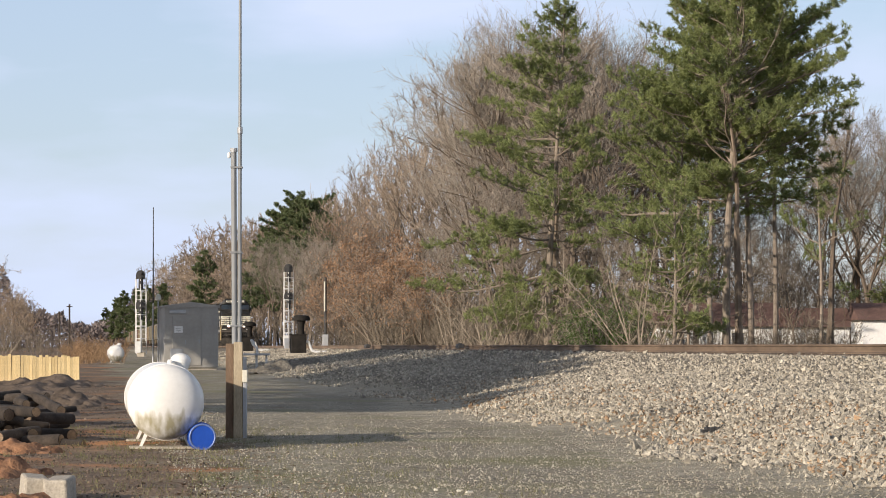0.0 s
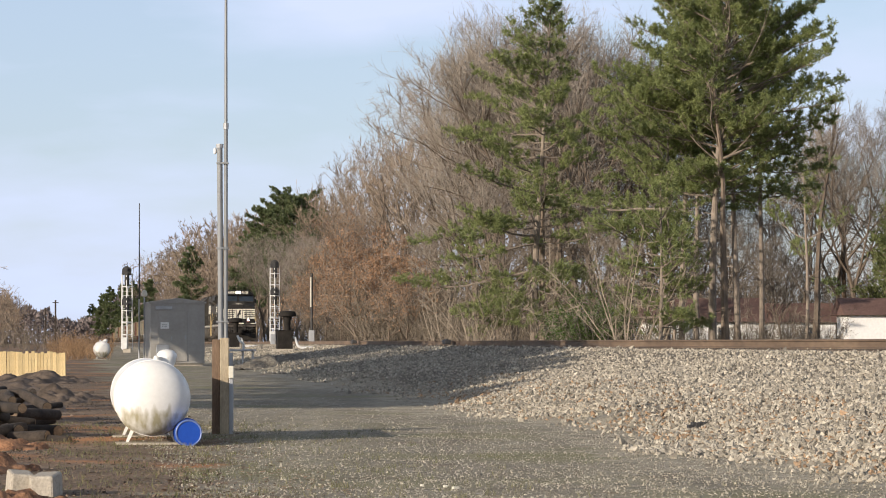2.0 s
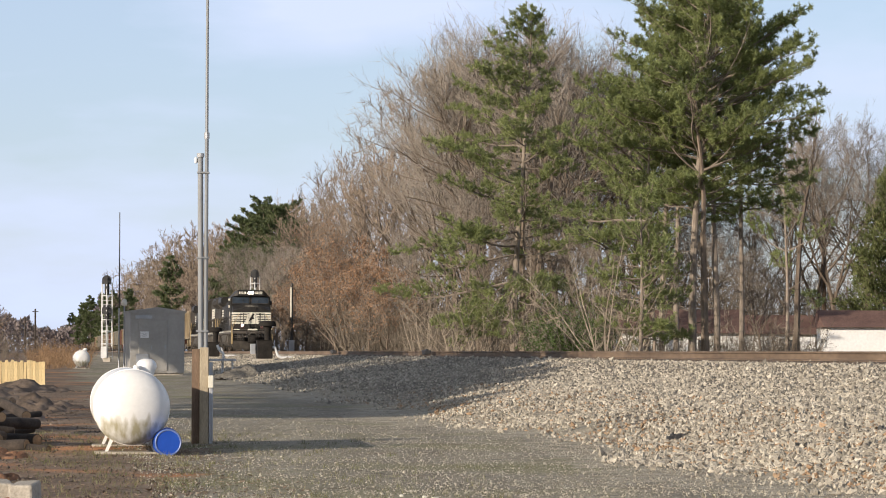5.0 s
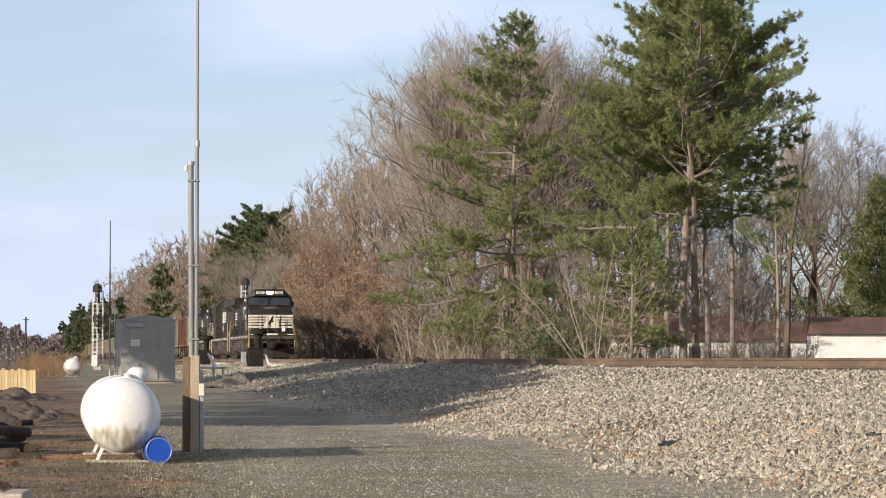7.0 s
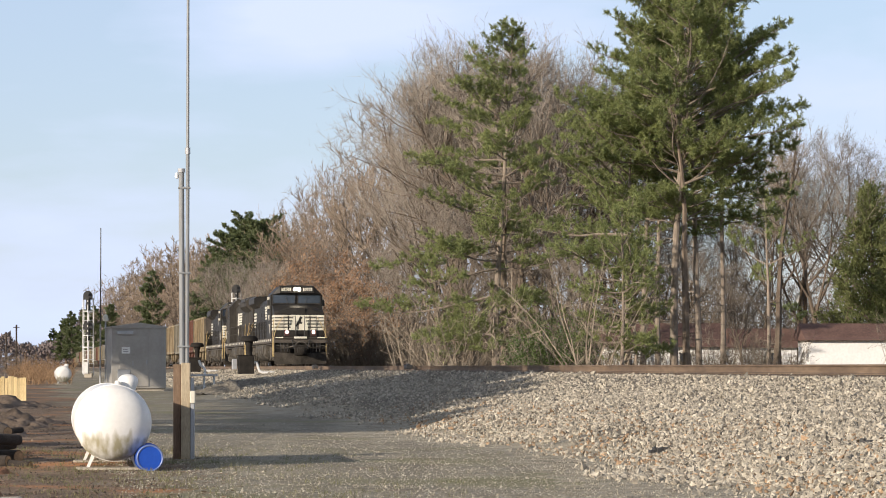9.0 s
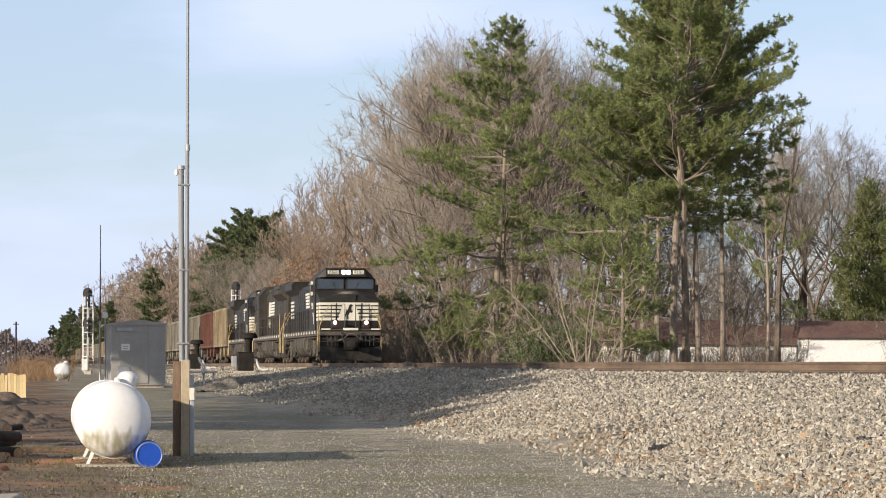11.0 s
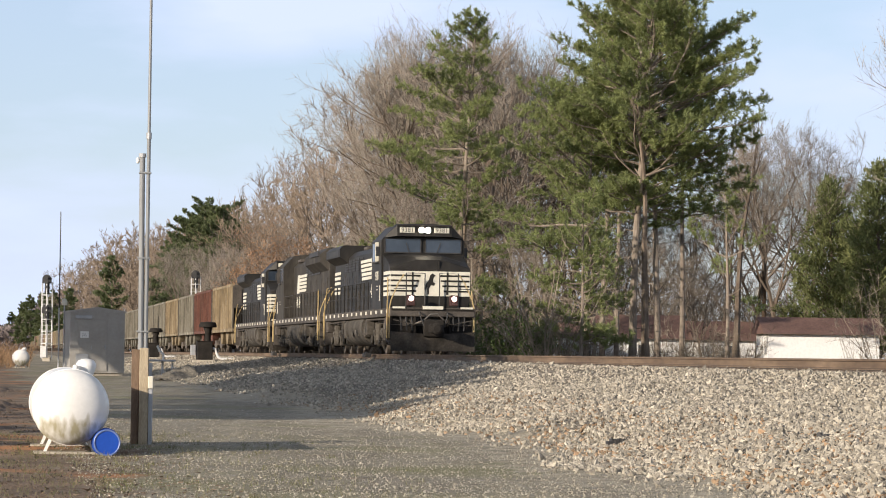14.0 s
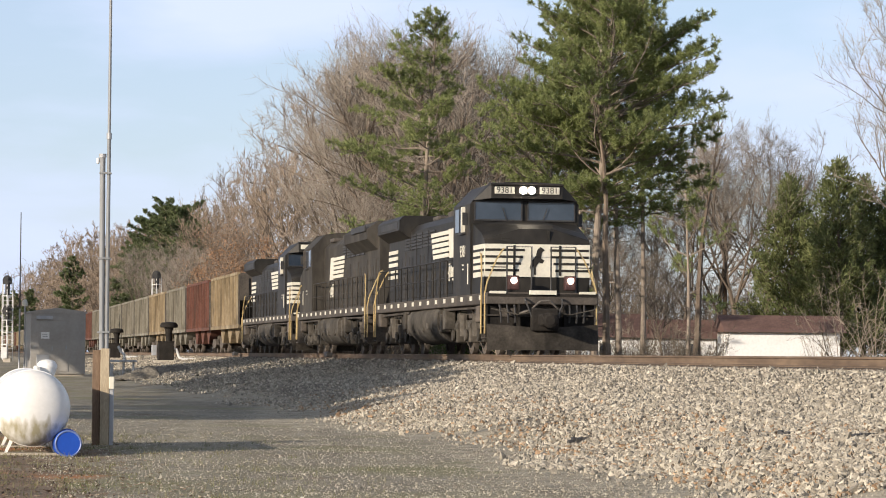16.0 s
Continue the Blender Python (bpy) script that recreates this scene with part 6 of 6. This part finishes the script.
def switch_heater(m):
    """A hot-air track heater: black cabinet with a mushroom-hooded flue and a pale bent duct."""
    h = thing("track_heater", m, "black track heater cabinet with a mushroom-hooded flue", "track heater", "track heaters")
    part("cabinet", Shape().box(-0.58, 0.24, -0.5, 0.5, 0.1, 1.08, 0.04), M["sooty"], h)
    part("cabinet_lid", Shape().box(-0.62, 0.28, -0.54, 0.54, 1.08, 1.12, 0.01), M["sooty"], h)
    part("flue", Shape().lathe([(0.17, 1.12), (0.17, 1.62), (0.24, 1.78), (0.24, 1.86)], 16), M["sooty"], h, shade=True)
    part("hood", Shape().lathe([(0.30, 1.84), (0.47, 1.86), (0.48, 1.98), (0.40, 2.12), (0.1, 2.16)], 20), M["sooty"], h, shade=True)
    part("duct", Shape().tube([(0.24, -0.3, 0.72), (0.38, -0.32, 0.70), (0.46, -0.34, 0.48), (0.54, -0.36, 0.26), (0.74, -0.4, 0.16), (1.3, -0.4, 0.16)], 0.075, 12), M["bright"], h, "pale bent metal duct", shade=True)
    part("duct", Shape().box(1.3, 3.0, -0.55, -0.25, 0.06, 0.22, 0.02), M["galv"], h, "flat pale duct")
    part("control_box", Shape().box(-0.92, -0.66, -0.3, 0.1, 0.35, 0.9, 0.02), M["galv"], h, "pale grey control box")
    part("footing", Shape().box(-0.8, 0.34, -0.55, 0.55, -0.25, 0.1), M["concrete"], h)
    return h


def steel_stand(m):
    """A low pale steel stand with a cabinet beside it."""
    h = thing("steel_stand", m, "low pale galvanised steel stand at the foot of the bank", "stand")
    part("tabletop", Shape().box(-0.75, 0.55, -0.3, 0.3, 0.66, 0.74, 0.01), M["galv"], h)
    for x in (-0.65, 0.05, 0.45):
        part("leg", Shape().tube([(x, 0, -0.2), (x, 0, 0.66)], 0.045, 8), M["bright"], h)
    part("pipe", Shape().tube([(0.05, -0.2, 0.74), (0.05, -0.2, 0.95), (-0.12, -0.2, 1.1), (-0.2, -0.2, 1.3)], 0.05, 8), M["bright"], h, "pale bent pipe")
    part("box", Shape().box(-1.0, -0.4, -0.35, 0.05, -0.1, 0.6, 0.02), M["galv"], h)
    return h


def log_pile():
    rg = random.Random(3)
    for i in range(66):
        r, ln = rg.uniform(0.04, 0.095), rg.uniform(0.4, 1.3)
        d = rg.uniform(36, 46) if i < 50 else rg.uniform(93, 99)
        x = (rg.uniform(-80, 100) - 784) / 5300 * d
        z = float(height(x, d)) + r * 0.8 + (rg.random() ** 2 * 0.42 if x < -5 else 0.0) + (0.5 * rg.random() if i >= 50 else 0)
        m = pose(x, d, z, rg.uniform(-8, 8), 0, rg.uniform(-70, 70))
        lg = thing("log", m, "cut log with dark bark lying in a heap", "log", "heap of logs")
        prof = [(r * 0.97, -ln / 2), (r * 1.03, -ln / 4), (r, 0), (r * 1.04, ln / 4), (r * 0.95, ln / 2)]
        part("bark", Shape().lathe(prof, 11, axis="y"), M["log"], lg, shade=True)
        for sgn in (-1, 1):
            part("sawn_end", Shape().lathe([(r * 0.88, sgn * ln / 2 - 0.004), (r * 0.88, sgn * (ln / 2 + 0.006))], 11, axis="y"), M["log_end"], lg, "pale sawn end")


M["ballast_heap"] = material("ballast_heap", [(0.10, 0.088, 0.07), (0.2, 0.18, 0.145), (0.32, 0.29, 0.235)], 9.0, 0.95, bump=0.8, bump_scale=14, bump_dist=0.05)
M["clay"] = material("orange_clay", [(0.15, 0.075, 0.042), (0.30, 0.15, 0.078), (0.42, 0.225, 0.12)], 4.0, 0.95, bump=0.6, bump_scale=22, bump_dist=0.03)


def earth_mound(u, d, w, h, mat, label):
    """A low uneven heap of dug clay."""
    x0 = (u - 784) / 5300 * d
    n = 34
    g = np.linspace(-1.25, 1.25, n)
    X, Y = np.meshgrid(g, g)
    Z = h * np.exp(-(X ** 2 + Y ** 2) * 2.2) * (1 + 0.35 * lumps(X, Y, 0.8, int(abs(u) * 3 + 7))) + 0.05 * lumps(X, Y, 0.3, 8) + 0.04 * lumps(X, Y, 0.14, 9) - 0.06
    i = np.arange(n * n).reshape(n, n)
    f = np.stack([i[:-1, :-1], i[:-1, 1:], i[1:, 1:], i[1:, :-1]], -1).reshape(-1, 4)
    me = quick_mesh("earth_mound", np.stack([X * w, Y * w, Z], -1).reshape(-1, 3), f, mat)
    me.polygons.foreach_set("use_smooth", [True] * len(me.polygons))
    tagged(new("earth_mound", me), label, "mound", "mounds of earth").matrix_basis = ahead(u, d)


def slat_fence():
    """Low run of fresh-sawn upright slats."""
    f = thing("slat_fence", ahead(25, 88, -3), "low fence of fresh yellow sawn slats", "fence")
    rg = random.Random(9)
    for i in range(56):
        x = -3.2 + i * 0.092
        h = 0.80 - 0.02 * x + rg.uniform(-0.045, 0.03)
        part("slat", Shape().box(-0.045, 0.045, -0.02 + rg.uniform(-0.01, 0.01), 0.02, -0.1, h, 0.006), M["lumber"], f, m=pose(x + 0.041, rg.uniform(-0.015, 0.0), 0, rg.uniform(-1, 1), rg.uniform(-0.8, 0.8), 0))
    part("rail", Shape().box(-3.2, 1.9, 0.024, 0.08, 0.2, 0.28, 0.005), M["lumber"], f)
    part("rail", Shape().box(-3.2, 1.9, 0.024, 0.08, 0.54, 0.62, 0.005), M["lumber"], f)


def white_building(m, w, h, dp, roof, label, windows, rmat):
    b = thing("house", m, label, "house", "houses beyond the line")
    part("wall", Shape().box(-w / 2, w / 2, 0, dp, -0.6, h, 0.0), M["house"], b)
    part("roof", Shape().prism([(-0.35, h - 0.05), (dp + 0.35, h - 0.05), (dp / 2, h + roof)], "x", -w / 2 - 0.3, w / 2 + 0.3), rmat, b)
    for x in windows:
        win = part("window", Shape().box(x - 0.26, x + 0.26, -0.03, -0.002, 0.5, h - 0.35, 0.01), M["glass"], b)
        fr = Shape().box(x - 0.31, x + 0.31, -0.06, -0.03, h - 0.35, h - 0.29).box(x - 0.31, x + 0.31, -0.06, -0.03, 0.44, 0.5).box(x - 0.02, x + 0.02, -0.05, -0.03, 0.5, h - 0.35)
        part("frame", fr, M["white"], win)
    return b


def build_grass():
    """Sparse short grass, dry and green, where the dirt meets the gravel."""
    rg = random.Random(91)
    g = Wood(91)
    for i in range(900):
        d, lat = rg.uniform(21, 44), rg.gauss(1.3, 1.5)
        p = along(d, lat)
        p.z = float(height(p.x, p.y))
        for k in range(rg.randrange(5, 12)):
            q = p + Vector((rg.gauss(0, 0.05), rg.gauss(0, 0.05), -0.005))
            g.blade(q, Vector((rg.uniform(-0.6, 0.6), rg.uniform(-0.6, 0.6), 1)).normalized(), rg.uniform(0.03, 0.085), 0.007)
    tagged(new("grass", g.mesh("grass", M["grass"])), "short sparse grass, olive and dry tan", "grass", kind="stuff")


def build_yard():
    propane_tank(ahead(294, 34.9, 6.7), "white propane tank with a mildewed belly on concrete blocks")
    propane_tank(ahead(206, 163, 8), "white propane tank standing far down the yard", 0.44, 2.4)
    antenna_post(ahead(418, 38.6))
    bucket(ahead(359, 34.6, 8))
    bungalow(ahead(339, 128, 12))
    p = ahead(271, 129.5)
    w = thing("whip_antenna", p, "thin dark whip antenna beside the equipment house", "antenna")
    part("pole", Shape().tube([(0, 0, -0.2), (0, 0, 2.9)], 0.035, 8), M["galv"], w)
    part("whip", Shape().tube([(0, 0, 2.9), (0, 0, 7.05)], [0.036, 0.022], 6), M["dark"], w)
    p = thing("satellite_dome", ahead(280, 129.2), "white dome antenna on a short pole", "antenna")
    part("pole", Shape().tube([(0, 0, -0.2), (0, 0, 3.0)], 0.03, 8), M["galv"], p)
    part("dome", Shape().lathe([(0.02, 3.0), (0.12, 3.02), (0.13, 3.12), (0.09, 3.25), (0.02, 3.3)], 14), M["white"], p, shade=True)
    m = ahead(250, 236)
    signal_mast(m, "tall colour-light signal with caged ladder beside the yard", 6.95)
    m = ahead(511, 258)
    signal_mast(m, "tall colour-light signal with caged ladder across the line", 7.5)
    pm = thing("marker_post", ahead(576, 228), "dark marker post with a pale box at its foot", "post")
    part("post", Shape().tube([(0, 0, -0.2), (0, 0, 5.6)], 0.10, 10), M["dark"], pm)
    part("stripe", Shape().box(-0.12, -0.02, -0.13, -0.09, 3.0, 5.3), M["white"], pm, "pale stripe")
    part("box", Shape().box(-0.22, 0.22, -0.24, -0.1, 0.3, 1.25, 0.03), M["galv"], pm)
    switch_heater(place(161.5, 11.9, float(height(*along(161.5, 11.9).xy))))
    switch_heater(place(211, 11.9, float(height(*along(211, 11.9).xy))))
    steel_stand(ahead(452, 121, 12))
    earth_mound(492, 113, 1.3, 0.42, M["ballast_heap"], "low mound of dark spilled ballast")
    earth_mound(540, 122, 1.5, 0.35, M["ballast_heap"], "low mound of dark spilled ballast")
    log_pile()
    for u, d, w, h in ((18, 34.0, 0.8, 0.22), (20, 22.4, 0.7, 0.12), (-20, 27.5, 0.8, 0.22)):
        earth_mound(u, d, w, h, M["clay"], "low heap of orange clay dug from the ground")
    for u, d, w, h in ((116, 57, 0.85, 0.34), (150, 60, 0.9, 0.22), (60, 50, 1.0, 0.3), (-10, 80, 1.3, 0.22), (40, 79, 1.4, 0.26), (92, 80, 1.3, 0.34), (135, 83, 1.0, 0.22), (20, 66, 1.6, 0.25)):
        earth_mound(u, d, w, h, M["clod"], "low heap of dark brown earth")
    slat_fence()
    for u, d in ((60, 23.7), (108, 23.4)):
        tagged(part("concrete_block", Shape().box(-0.095, 0.095, -0.2, 0.2, -0.06, 0.17, 0.02), M["concrete"], None, m=ahead(u, d, 12 - (u - 64) * 0.35) @ pose(0, 0, 0, 3, 4 - (u - 64) * 0.13, 0)), "pale rough concrete block on the dirt", "block", "blocks on the dirt")
    white_building(ahead(1272, 141, 2, 0.45), 5.3, 1.78, 4.0, 1.1, "white house with a dark brown roof", (-1.9, 0.9), M["roof"])
    white_building(ahead(1452, 174, 3, 0.45), 3.4, 1.95, 5.0, 1.1, "small house with a brown roof behind trees", (0.4,), M["roof"])
    white_building(ahead(1626, 160, 3, 0.45), 6.05, 2.25, 3.4, 0.88, "white shed with a dark roof", (), M["roof"])
    for u, d, ln in ((655, 150, 1.0), (823, 113, 0.85)):
        q = place(d, 14.38, RAIL_Z - 0.13)
        ob = part("rail_greaser", Shape().box(-0.12, 0.12, -ln / 2, ln / 2, 0, 0.17, 0.03).box(-0.05, 0.05, -0.2, 0.2, 0.15, 0.21, 0.02), M["dark"], None, m=q)
        tagged(ob, "low dark rail greaser beside the rail", "rail greaser", "rail greasers")
    for u, d, w, t in ((1257, 39.0, 0.24, 10), (1632, 33.0, 0.2, -20), (1765, 31.0, 0.22, 30)):
        sc = Shape()
        rs = random.Random(int(u))
        for k in range(5):
            x = (k - 2) * w / 5
            sc.box(x - w / 8, x + w / 7, -0.05 - 0.03 * rs.random(), 0.05, -0.02, 0.03 + 0.05 * rs.random(), 0.01)
        tagged(part("scrap", sc, M["dark"], None, m=ahead(u, d, t)), "torn black scrap lying on the ballast", "scrap", "scraps on the ballast")
    for u, d, w in ((830, 24.2, 0.06), (812, 24.35, 0.035), (771, 24.5, 0.03)):
        tagged(part("paper_scrap", Shape().box(-w / 2, w / 2, -0.02, 0.02, 0, 0.022, 0.008), M["white"], None, m=ahead(u, d, u % 40)), "crumpled white paper scrap on the gravel", "litter", "paper scraps")
    up = thing("utility_pole", ahead(1519, 188), "grey utility pole with a transformer can", "utility pole", "poles across the line")
    part("pole", Shape().tube([(0, 0, -0.3), (0, 0, 10.5)], [0.15, 0.11], 8), M["old_wood"], up)
    part("transformer", Shape().lathe([(0.05, 4.6), (0.24, 4.62), (0.25, 5.3), (0.2, 5.4), (0.05, 5.42)], 14, (-0.36, 0, 0)), M["bright"], up, "pale grey transformer can", shade=True)
    for u, d, h in ((105, 520, 6.6), (123, 500, 7.6)):
        ob = part("utility_pole", Shape().tube([(0, 0, -0.3), (0, 0, h)], 0.14, 8).box(-0.5, 0.5, -0.06, 0.06, h - 0.5, h - 0.36), M["log"], None, m=ahead(u, d))
        tagged(ob, "dark wooden utility pole", "utility pole", "poles beyond the yard")


M["rusty_stone"] = material("rusty_stone", [(0.16, 0.105, 0.06), (0.30, 0.20, 0.12), (0.40, 0.30, 0.20)], 6.0, 0.9, per=0.4, island=True)
M["clod"] = material("earth_clod", [(0.06, 0.046, 0.035), (0.12, 0.09, 0.067), (0.21, 0.158, 0.117)], 2.0, 0.95, per=0.4, island=True)
M["far_wood"] = material("far_wood", [(0.15, 0.125, 0.12), (0.24, 0.20, 0.19)], 0.05, 0.95, per=0.25, island=True)
M["grass"] = material("short_grass", [(0.10, 0.115, 0.04), (0.24, 0.215, 0.11)], 0.9, 0.8, per=0.35, island=True, thin=0.3)
M["litter"] = material("leaf_litter", [(0.11, 0.07, 0.042), (0.24, 0.16, 0.10), (0.42, 0.31, 0.21)], 2.0, 0.9, per=0.35, island=True)
build_ground()
build_line()
stones("bank_ballast", 54000, 24, 78, 6.0, LINE - 1.0, 0.064, "loose grey crushed-stone ballast on the bank", M["stone"], 1, ragged=4.2)
stones("stained_ballast", 3600, 24, 70, 6.6, 10.2, 0.056, "rust-stained stones along the foot of the bank", M["rusty_stone"], 6, ragged=1.4)
stones("bank_ballast_far", 16000, 76, 240, 6.6, LINE - 1.0, 0.095, "loose grey crushed-stone ballast further down the bank", M["stone"], 5, ragged=2.0)
stones("yard_gravel", 30000, 20, 60, 0.9, 8.8, 0.018, "fine grey gravel of the yard", M["gravel"], 2, facets=4)
stones("leaf_litter", 9000, 20, 60, -8.0, 2.3, 0.04, "dry brown leaves and bark chips on the dirt", M["litter"], 4, category="leaves", flat=0.12, facets=4)
stones("dirt_clods", 7500, 20, 85, -9.0, 1.4, 0.030, "lumps of brown earth and bark strewn on the dirt", M["clod"], 3, category="dirt")
build_grass()
build_trees()
build_yard()
build_train()
motions()
